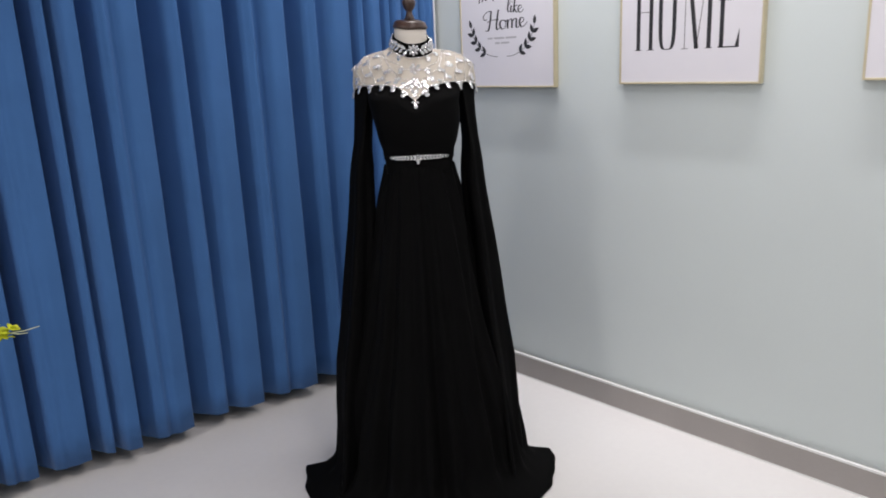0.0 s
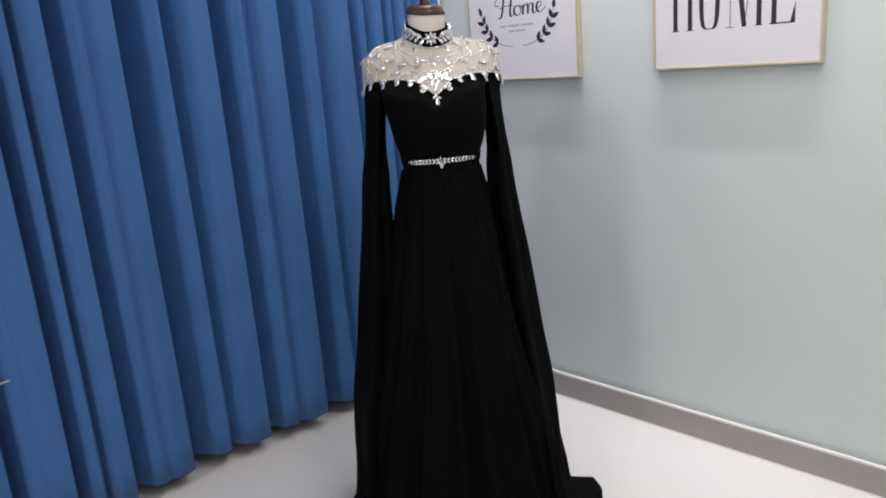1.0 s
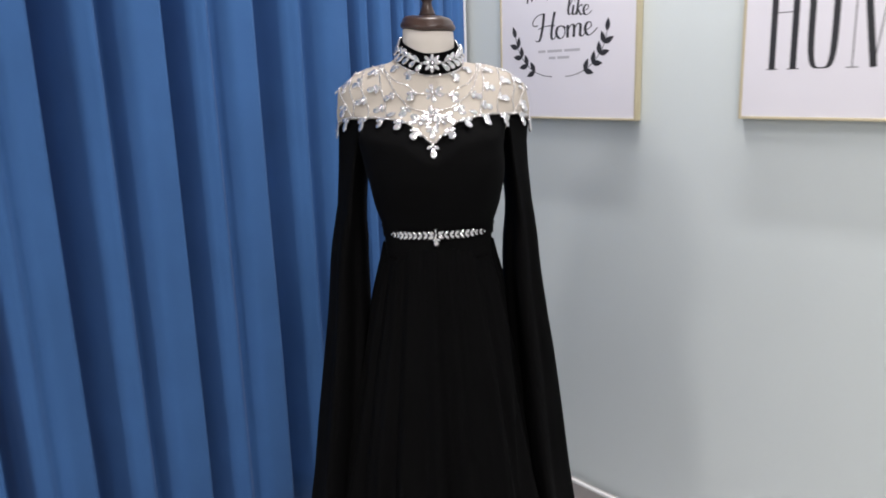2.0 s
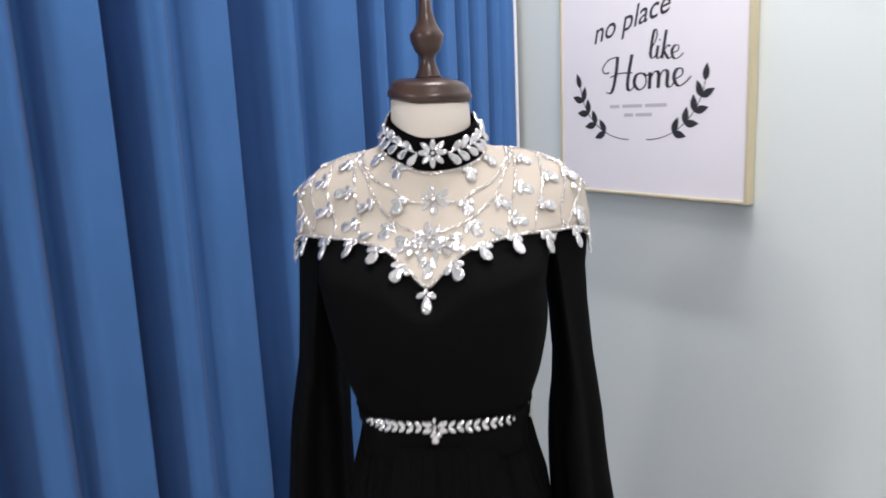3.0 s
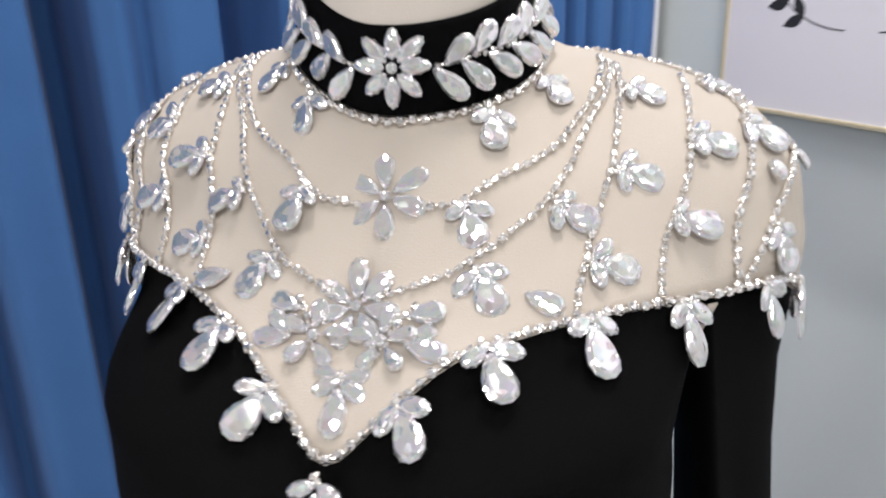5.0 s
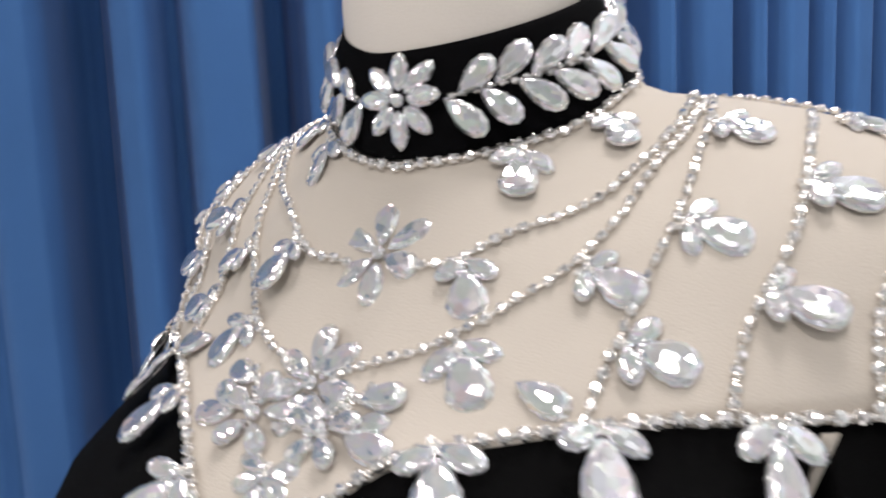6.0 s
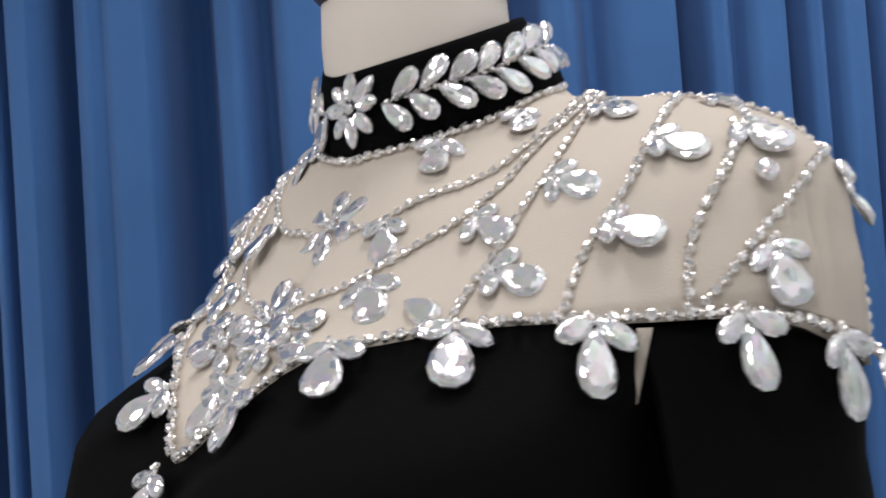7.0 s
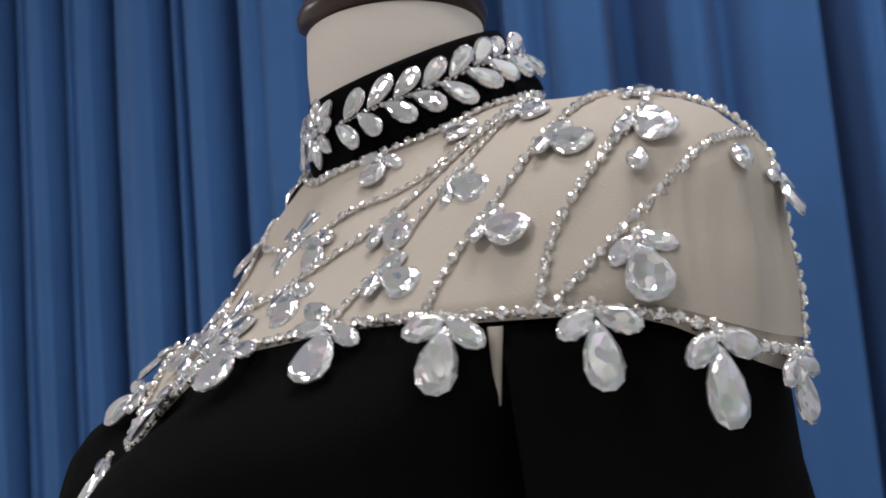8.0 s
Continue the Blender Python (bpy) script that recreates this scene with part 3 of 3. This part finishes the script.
# Dress form under the gown.
form = thing("dress_form", GOWN, "cream linen dress form with a turned dark walnut neck cap", "dress form")
neck = part("neck", turned_bm([(0.046, 1.43), (0.050, 1.46), (0.0535, 1.485), (0.0540, 1.50), (0.0530, 1.524), (0.050, 1.5255)], 48), M_FORM, form, "cream linen neck", smooth=True)
cap = part("neck_cap", turned_bm([(0.052, 1.5255), (0.0565, 1.528), (0.0575, 1.533), (0.0555, 1.538), (0.0535, 1.540), (0.0528, 1.545), (0.046, 1.552), (0.031, 1.557), (0.020, 1.559)], 48), M_WOOD, form, "turned dark walnut cap", smooth=True)
finial = part("finial", turned_bm([(0.019, 1.559), (0.0165, 1.563), (0.012, 1.575), (0.0095, 1.583), (0.0105, 1.588), (0.017, 1.595), (0.0215, 1.606), (0.023, 1.616), (0.020, 1.620), (0.014, 1.630), (0.009, 1.645), (0.008, 1.66), (0.004, 1.668)], 32), M_WOOD, form, "turned dark walnut finial", smooth=True)
for ob, dy in ((neck, 0.014), (cap, 0.015), (finial, 0.015)):
    ob.location = (0, dy, -0.001)
part("torso", grid_bm([[mirrored(lambda k: torso_point(k, z) * 0.84 + V((0, 0, z * 0.16)), w) for w in WS] for z in (1.24, 1.2, 1.15, 1.1, 1.06)], True), M_FORM, form, smooth=True)
part("shoulder", grid_bm([[yoke(w, s / 8) - V((0, 0, 0.006)) for w in WS] for s in range(8)], True), M_FORM, form, smooth=True)
part("pole", turned_bm([(0.016, 0.02), (0.016, 1.45)], 16), M_WOOD, form, smooth=True)
part("foot", turned_bm([(0.16, 0.0), (0.16, 0.012), (0.05, 0.03), (0.016, 0.05)], 32), M_WOOD, form, smooth=True)

# ---------------------------------------------------------------- crystals
RND = random.Random(7)


def gem_mesh(name, outline, table=0.72, mat=None):
    """A faceted stone one unit long (x 0 to 1), one wide and one high: girdle, crown and flat table."""
    n = len(outline)
    cx = sum(p[0] for p in outline) / n
    bm = bmesh.new()
    foot = [bm.verts.new((x, y, 0)) for x, y in outline]
    gird = [bm.verts.new((x, y, 0.35)) for x, y in outline]
    mid = [(Vector(outline[i]) + Vector(outline[(i + 1) % n])) / 2 for i in range(n)]
    crown = [bm.verts.new((cx + (p.x - cx) * 0.87, p.y * 0.87, 0.74 + 0.10 * ((i * 7) % 3 - 1) * 0.5)) for i, p in enumerate(mid)]
    top = [bm.verts.new((cx + (x - cx) * table, y * table, 1.0)) for x, y in outline]
    for i in range(n):
        j = (i + 1) % n
        bm.faces.new((foot[i], foot[j], gird[j], gird[i]))
        bm.faces.new((gird[i], gird[j], crown[i]))
        bm.faces.new((gird[j], crown[j], crown[i]))
        bm.faces.new((crown[i], crown[j], top[j]))
        bm.faces.new((crown[i], top[j], top[i]))
    bm.faces.new(top)
    me = bpy.data.meshes.new(name)
    bm.to_mesh(me)
    bm.free()
    me.materials.append(mat or M_GEM)
    return me


def pear(n=13):
    out = []
    for i in range(n):
        a = math.pi + 2 * math.pi * i / n
        x = 0.5 + 0.5 * math.cos(a)
        out.append((x, 0.56 * math.sin(a) * (0.30 + 0.70 * x ** 0.62)))
    return out


def navette(n=10):
    return [(0.5 + 0.5 * math.cos(2 * math.pi * i / n), math.copysign(0.5 * abs(math.sin(2 * math.pi * i / n)) ** 1.25, math.sin(2 * math.pi * i / n))) for i in range(n)]


PEAR, NAVETTE = gem_mesh("pear_crystal", pear()), gem_mesh("navette_crystal", navette(), 0.55)
LEAF = gem_mesh("leaf_crystal", [(x, y * (0.75 + 0.35 * x)) for x, y in navette(12)], 0.6)
OVAL = gem_mesh("oval_crystal", [(0.5 + 0.5 * math.cos(2 * math.pi * i / 12), 0.5 * math.sin(2 * math.pi * i / 12)) for i in range(12)], 0.62)


def set_gem(me, p, d, n, length, width, parent, high=0.0032, tilt=None):
    """Sews one stone at p, pointing along d, on a surface with normal n."""
    d = (d - n * d.dot(n)).normalized()
    ob = new("crystal", me)
    ob.parent = parent
    side = n.cross(d).normalized()
    m = Matrix((d * length, side * width, n * high)).transposed().to_4x4()
    t = RND.uniform(-9, 9) if tilt is None else tilt
    spin = Matrix.Rotation(radians(t), 4, side) @ Matrix.Rotation(radians(RND.uniform(-8, 8)), 4, d)
    ob.matrix_basis = Matrix.Translation(p + n * 0.0012) @ spin @ m
    return ob


def beads(name, pts, parent, r=0.0021, pitch=0.0056, label=""):
    """A cup chain along a line of points with normals, one mesh: claw cups with a faceted stone each, and small links between."""
    verts, faces, slots = [], [], []

    def ring(c, x, y, n, rad, up, turn, count=8):
        first = len(verts)
        for i in range(count):
            a = turn + 2 * math.pi * i / count
            verts.append(c + (x * math.cos(a) + y * math.sin(a)) * rad + n * up)
        return list(range(first, first + count))

    def band(lo, hi, slot):
        for i in range(len(lo)):
            j = (i + 1) % len(lo)
            faces.append((lo[i], lo[j], hi[j], hi[i]))
            slots.append(slot)

    step, link = pitch * 0.5, False
    for (a, na), (b, nb) in zip(pts, pts[1:]):
        seg = (b - a).length
        while step <= seg and seg > 0:
            f = step / seg
            n = (na.lerp(nb, f) + V([RND.uniform(-0.22, 0.22) for _ in range(3)])).normalized()
            c = a.lerp(b, f) + V([RND.uniform(-0.0003, 0.0003) for _ in range(3)])
            x = (b - a).normalized()
            y = n.cross(x).normalized()
            x = y.cross(n)
            turn = RND.uniform(-0.3, 0.3)
            if link:
                rings = [ring(c, x, y, n, r * k, r * u, turn, 5) for k, u in ((0.5, 0.15), (0.5, 0.7), (0.2, 0.95))]
                band(rings[0], rings[1], 0)
                band(rings[1], rings[2], 0)
                faces.append(rings[2])
                slots.append(0)
            else:
                q = r * RND.uniform(0.92, 1.08)
                rings = [ring(c, x, y, n, q * k, q * u, turn + t) for k, u, t in ((0.8, 0.0, 0), (1.06, 0.75, 0), (0.98, 0.95, 0.39), (0.55, 1.45, 0))]
                band(rings[0], rings[1], 0)
                band(rings[1], rings[2], 0)
                band(rings[2], rings[3], 1)
                faces.append(rings[3])
                slots.append(1)
                for i in range(4):
                    a4 = turn + 0.785 + 1.5708 * i
                    claw = ring(c + (x * math.cos(a4) + y * math.sin(a4)) * q * 0.98, x, y, n, q * 0.26, q * 0.5, turn, 4)
                    tip = ring(c + (x * math.cos(a4) + y * math.sin(a4)) * q * 0.82, x, y, n, q * 0.14, q * 1.3, turn, 4)
                    band(claw, tip, 0)
                    faces.append(tip)
                    slots.append(0)
            link = not link
            step += pitch * 0.5
        step -= seg
    me = bpy.data.meshes.new(name)
    me.from_pydata(verts, [], faces)
    me.materials.append(M_SILVER)
    me.materials.append(M_STONE)
    me.polygons.foreach_set("material_index", slots)
    ob = new(name, me)
    ob.parent = parent
    if label:
        ob["label"] = label
    return tagged(ob, kind="stuff")


def on_yoke(w, s):
    """Point and outward normal on the yoke."""
    e = 0.02
    p = yoke(w, s)
    n = (yoke(w + e, s) - yoke(w - e, s)).cross(yoke(w, min(1, s + e)) - yoke(w, s - e)).normalized()
    if n.dot(p - V((0, 0.0, 1.30))) < 0:
        n = -n
    return p, n


def smooth_line(keys, n=10):
    out = []
    m = len(keys)

    def at(i):
        return V((*keys[max(0, min(m - 1, i))], 0))
    for i in range(m - 1):
        for j in range(n):
            q = catmull(at, i, j / n)
            out.append((q.x, q.y))
    return out + [keys[-1]]


def cluster(p, n, parent, count=4, r=0.0018):
    bm = bmesh.new()
    for i in range(count):
        a = RND.uniform(0, 6.28)
        t = n.orthogonal().normalized()
        q = p + (t * math.cos(a) + n.cross(t) * math.sin(a)) * r * 1.5 * (i > 0) + n * r
        bmesh.ops.create_icosphere(bm, subdivisions=1, radius=r, matrix=Matrix.Translation(q) @ Euler((a, a * 2, 0)).to_matrix().to_4x4())
    tagged(part("claw_setting", bm, M_SILVER, parent), kind="stuff")


def turned(d, n, deg):
    return Matrix.Rotation(radians(deg), 3, n) @ d


def trio(p, n, d, length, parent, side_scale=0.62, spread=60, wide=0.80, tilt=None, stretch=0.93):
    length *= 1.09
    d = (d - n * d.dot(n)).normalized()
    set_gem(PEAR, p + d * length * 0.17, d, n, length * stretch, length * wide, parent, 0.0032, tilt)
    for s in (-1, 1):
        k = side_scale * RND.uniform(0.88, 1.08)
        set_gem(LEAF, p + d * 0.001, turned(d, n, s * spread * RND.uniform(0.9, 1.1)), n, length * k, length * k * 0.60, parent, 0.0028, tilt)
    cluster(p, n, parent)


def flower(p, n, up, parent, petals=6, length=0.0155, width=0.0098, me=None, inner=0.0035):
    up = (up - n * up.dot(n)).normalized()
    for i in range(petals):
        d = turned(up, n, 360 / petals * i + RND.uniform(-5, 5))
        set_gem(me or PEAR, p + d * inner, d, n, 1.12 * length * RND.uniform(0.93, 1.07), 1.12 * width, parent)
    set_gem(OVAL, p - up * 0.003 + n * 0.001, up, n, 0.006, 0.006, parent)


# Sheer tulle in loose folds over the outer arm, below the last chain.
for side in (-1, 1):
    rows = []
    for j in range(9):
        row = []
        for i in range(61):
            k = 6.0 + 2.1 * i / 60
            top = 0.735 + 0.09 * max(0, (6.7 - k) / 0.7) ** 1.6 - 0.02 * max(0, k - 7.4)
            p, n = on_yoke(side * k, top + (0.972 - top) * j / 8)
            fold = 0.5 + 0.5 * math.sin(26 * k + 0.6 * j + 2.2 * math.sin(5 * k))
            row.append(p + n * (0.0005 + 0.0014 * fold * math.sin(math.pi * min(1, (j + 0.6) / 8))))
        rows.append(row)
    part("sheer_panel", grid_bm(rows), M_TULLE, yoke_part, "sheer taupe tulle in loose folds", smooth=True)

# Chains: down the yoke in lines that fan out from the shoulder (fold position, depth).
CHAINS = [
    [(6.5, .22), (5.4, .26), (4.55, .26), (3.7, .25), (2.9, .27), (2.1, .30), (1.35, .30), (0.7, .29)],
    [(6.4, .25), (5.5, .29), (4.7, .31), (3.95, .38), (3.4, .46), (2.75, .53), (2.0, .56), (1.05, .55), (.5, .57)],
    [(6.35, .27), (5.7, .32), (5.15, .39), (4.4, .54), (3.95, .74), (3.62, .97)],
    [(7.0, .44), (6.4, .47), (5.85, .53), (5.4, .63), (4.85, .80), (4.6, .98)],
    [(7.0, .55), (6.55, .61), (6.05, .67), (5.6, .79), (5.38, .98)],
    [(8.0, .70), (7.5, .73), (6.85, .74), (6.45, .77), (6.05, .82), (5.8, .87), (5.5, .96)],
    [(1.5, .62), (1.15, .66), (.8, .73), (.1, .77)],
    [(8.3, .20), (7.75, .34), (7.5, .46), (7.55, .60), (7.65, .72), (7.7, .86), (7.7, .98)],
]
for side in (-1, 1):
    for keys in CHAINS:
        beads("bead_chain", [on_yoke(side * w, s) for w, s in smooth_line(keys)], yoke_part, label="chain of small silver rhinestones")
ring = [-10 + i * 0.1 for i in range(201)]
beads("bead_chain", [on_yoke(w, 0.985) for w in ring], yoke_part, 0.0025, 0.0066, "rhinestone edging of the yoke")
beads("bead_chain", [on_yoke(w, 0.012) for w in ring], yoke_part, 0.0023, 0.0064, "rhinestone edging of the neckline")

# Three-stone sprays: root and tip (fold position, depth), length.
SPRAYS = [(3.3, .03, 3.05, .20, .020), (5.15, .06, 4.9, .22, .018), (5.85, .33, 6.0, .45, .018), (2.3, .31, 2.4, .51, .021), (3.75, .46, 4.15, .60, .020), (4.75, .49, 5.15, .61, .021), (2.45, .59, 2.65, .83, .022), (4.05, .73, 4.5, .85, .021), (5.8, .54, 6.1, .65, .021), (5.12, .70, 5.5, .82, .022), (6.5, .60, 6.6, .74, .021), (6.1, .84, 6.12, .95, .022), (7.0, .50, 7.15, .66, .012), (7.6, .80, 7.55, .92, .018)]
for side in (-1, 1):
    for w0, s0, w1, s1, size in SPRAYS:
        p, n = on_yoke(side * w0, s0)
        trio(p, n, yoke(side * w1, s1) - p, size, yoke_part, side_scale=RND.uniform(0.56, 0.70))
    for w0, s0, w1, s1, size, me in ((3.1, .80, 3.5, .93, .018, PEAR), (1.3, .66, 1.9, .71, .0165, PEAR), (6.28, .70, 6.15, .79, .011, OVAL), (7.1, .76, 6.9, .83, .012, OVAL)):
        p, n = on_yoke(side * w0, s0)
        set_gem(me, p, yoke(side * w1, s1) - p, n, size * 1.12, size * 0.78, yoke_part)
    p, n = on_yoke(side * 1.3, .76)
    d = yoke(side * 1.95, .95) - p
    set_gem(PEAR, p, d, n, .021, .0135, yoke_part)
    set_gem(PEAR, p, turned(d, n, -side * 48), n, .017, .0105, yoke_part)
    p, n = on_yoke(side * 0.85, .70)
    flower(p, n, yoke(side * 0.85, .5) - p, yoke_part, 5, .0125, .0085)

for s, petals, size in ((.26, 6, .0190), (.585, 7, .0178)):
    p, n = on_yoke(0, s)
    flower(p, n, V((0.15, -.4, 1)), yoke_part, petals, size, size * 0.62)
p, n = on_yoke(0, .775)
trio(p, n, yoke(0, .98) - p, .023, yoke_part, .70, 60, .6)
for t in (-1, 1):
    set_gem(PEAR, p, turned(yoke(0, .98) - p, n, t * 105), n, .0145, .009, yoke_part)

# Drops that hang from the yoke's edge: fold position, hanging direction (outwards, front, down).
DROPS = [(1.25, .014, .018, -.018, .0235), (2.40, .011, .017, -.017, .0245), (3.70, .011, .018, -.021, .0278), (4.80, .006, .012, -.028, .0290), (5.70, .006, .003, -.030, .0270), (6.50, .002, .0, -.034, .0305), (7.3, .002, -.001, -.030, .0225), (8.4, .001, -.003, -.03, .025), (9.1, 0, -.003, -.03, .025)]
for side in (-1, 1):
    for w, dx, dy, dz, size in DROPS:
        p, n = on_yoke(side * w, 0.99)
        d = V((side * dx, dy, dz)).normalized()
        out = V((p.x, p.y - 0.02, 0)).normalized()
        out = out + V((0, 0.55 * max(0, 1 - abs(w - 5.2) / 2.2), 0))
        n = (out - d * out.dot(d)).normalized()
        trio(p + n * 0.0025, n, d, size * (0.93 if w < 3 else 0.86), yoke_part, 0.66, 58, .75 if w < 4 else .63, tilt=RND.uniform(-8, 0), stretch=1)
p, n = on_yoke(0, 0.995)
d = V((0.0, .22, -1)).normalized()
trio(p + V((0, .008, -.003)), V((0, 1, .6)).normalized(), V((0, .55, -1)).normalized(), .0235, yoke_part, .6, 62, .6, tilt=0)


# Collar: a flower in front and a leafy branch of crystals to both sides.
def on_collar(deg, h):
    p = collar_point(deg, h)
    n = (collar_point(deg + 2, h) - collar_point(deg - 2, h)).cross(collar_point(deg, min(1, h + .05)) - collar_point(deg, h - .05)).normalized()
    if n.dot(V((p.x, p.y, 0))) < 0:
        n = -n
    return p, n


p, n = on_collar(0, .69)
flower(p, n, V((0, 0, 1)), collar, 8, .0150, .0078, NAVETTE, .0036)
for side in (-1, 1):
    line = []
    for i in range(12):
        deg = side * (17 + 12.4 * i)
        h = 0.66 + 0.02 * math.sin(i * 1.3)
        line.append(on_collar(deg, h))
        p, n = line[-1]
        t = on_collar(deg + side * 4, h)[0] - p
        set_gem(PEAR, p + n * 0.0005, turned(t, n, side * 50 + RND.uniform(-6, 6)), n, .0218 * RND.uniform(.94, 1.06), .0124, collar)
        p2, n2 = on_collar(deg + side * 5, h)
        set_gem(PEAR, p2 + n2 * 0.0005, turned(t, n2, -side * 34 + RND.uniform(-6, 6)), n2, .0205 * RND.uniform(.94, 1.06), .0118, collar)
    beads("bead_chain", line, collar, .0016, .0050)

# Belt: a branch of crystals with a drop in the middle.
walk_w, line = 0.0, []
length = 0.0
prev = belt_point(0, 1.116)
while length < 0.108:
    walk_w += 0.02
    q = belt_point(walk_w, 1.116)
    length += (q - prev).length
    prev = q
    line.append((length, walk_w))
for side in (-1, 1):
    for i in range(9):
        want = 0.006 + i * 0.0107
        w = next(b for a, b in line if a >= want)
        p = belt_point(side * w, 1.116)
        t = belt_point(side * (w + 0.1), 1.116) - p
        n = t.cross(V((0, 0, 1))).normalized() * -1
        if n.dot(V((p.x, p.y - .05, 0))) < 0:
            n = -n
        for up in (-1, 1):
            k = 1 if i < 7 else 0.75
            set_gem(NAVETTE, p + n * .001, t.normalized() + V((0, 0, up * 0.80)), n, .0125 * k, .0068 * k, belt, .0028)
        if i == 8:
            set_gem(OVAL, p + t.normalized() * .010, t, n, .005, .005, belt, .003)
p = belt_point(0, 1.116)
flower(p, V((0, 1, 0)), V((0, 0, 1)), belt, 6, .0095, .006)
trio(p + V((0, .002, -.006)), V((0, 1, 0)), V((0, 0, -1)), .014, belt, .6, 55)


# The upper body is cut for a small figure: everything above the hips is drawn in a little.
SMALL = 0.95


def ramp(v, a, b):
    t = max(0, min(1, (v - a) / (b - a)))
    return t * t * (3 - 2 * t)


def drawn_in(p):
    f = max(0, min(1, (p.z - 0.80) / 0.30))
    f = f * f * (3 - 2 * f)
    k = 1 + (SMALL - 1) * f
    # the collar and the cloth round it sit turned a little on the neck
    turn = radians(4.5) * ramp(p.z, 1.35, 1.43) * (1 - ramp(abs(p.x), 0.085, 0.13))
    # the two sides are not quite even: one sits closer to the body, the other a little higher and wider
    side = ramp(abs(p.x), 0.03, 0.13) * ramp(p.z, 0.2, 0.6)
    arm = ramp(abs(p.x), 0.145, 0.175)
    high, yoke_z = ramp(p.z, 1.375, 1.405), ramp(p.z, 1.27, 1.33)
    if p.x > 0:
        body = -0.013 + 0.004 * yoke_z + 0.009 * high
        shift = side * (body + arm * (1 - yoke_z) * (0.009 * ramp(p.z, 0.8, 1.1) - 0.004))
    else:
        shift = side * arm * (0.017 - 0.015 * ramp(p.z, 1.0, 1.2) - 0.006 * yoke_z) - 0.006 * side * high
    rise = high * (0.006 * ramp(-p.x, 0.06, 0.10) + 0.008 * ramp(p.x, 0.01, 0.06))
    shift += 0.014 * ramp(-p.x, 0.28, 0.40) * (1 - ramp(p.z, 0.03, 0.12))
    x, y = p.x * math.cos(turn) - p.y * math.sin(turn), p.y * math.cos(turn) + p.x * math.sin(turn)
    return V((x * k + shift, y * k - 0.002 * turn / radians(4.5), p.z + rise + f * ((SMALL - 1) * (p.z - 1.25) + 0.011)))


for owner in (gown, form):
    for ob in owner.children_recursive:
        if ob.name.startswith("crystal"):
            ob.matrix_basis = Matrix.Translation(drawn_in(ob.matrix_basis.translation)) @ ob.matrix_basis.to_3x3().to_4x4() @ Matrix.Scale(SMALL, 4)
        else:
            for v in ob.data.vertices:
                v.co = drawn_in(v.co)

# ---------------------------------------------------------------- plant beside the curtain
POT = V((0.33, 2.30, 0))
plant = thing("potted_flower", Matrix.Translation(POT), "white floor vase with a thin spray of yellow blossom", "plant")
part("vase", turned_bm([(0.055, 0), (0.075, 0.02), (0.085, 0.14), (0.07, 0.28), (0.04, 0.36), (0.042, 0.40), (0.036, 0.40)], 32), M_WHITE, plant, "white glazed vase", smooth=True)


def tube(name, pts, r, mat, parent):
    rows = []
    for i, p in enumerate(pts):
        d = (pts[min(i + 1, len(pts) - 1)] - pts[max(i - 1, 0)]).normalized()
        x = d.orthogonal().normalized()
        y = d.cross(x)
        k = r * (1 - 0.6 * i / len(pts))
        rows.append([p + (x * math.cos(a) + y * math.sin(a)) * k for a in [2 * math.pi * j / 6 for j in range(6)]])
    return part(name, grid_bm(rows, True), mat, parent, smooth=True)


def blossom(at, size, parent):
    bm = bmesh.new()
    for i in range(5):
        turn = Euler((RND.uniform(-.6, .6), RND.uniform(-.6, .6), 1.257 * i)).to_matrix().to_4x4()
        pts = [(0, 0, 0), (.4, -.26, .10), (.85, -.24, .16), (1, 0, .1), (.85, .24, .16), (.4, .26, .10)]
        vs = [bm.verts.new(V(at) + (turn @ V(p)) * size) for p in pts]
        bm.faces.new(vs[:4])
        bm.faces.new([vs[0], *vs[3:]])
    part("blossom", bm, M_YELLOW, parent, "yellow blossom")


RND = random.Random(3)
tip = V((0.500, 2.206, 0.818)) - POT
stem = [V((0, 0, 0.38)).lerp(tip, f) + V((0.0, 0.0, 0.10 * math.sin(math.pi * f))) for f in [i / 12 for i in range(13)]]
tube("stem", stem, 0.004, M_STEM, plant)
for i in range(8):
    at = stem[12] + V((RND.uniform(-.026, .008), RND.uniform(-.016, .016), RND.uniform(-.012, .016)))
    blossom(at, 0.023, plant)
for d in (V((0.058, -0.046, 0.013)), V((0.034, -0.028, -0.002))):
    tube("tendril", [tip, tip + d * 0.5 + V((0, 0, -0.003)), tip + d], 0.0018, M_TENDRIL, plant)
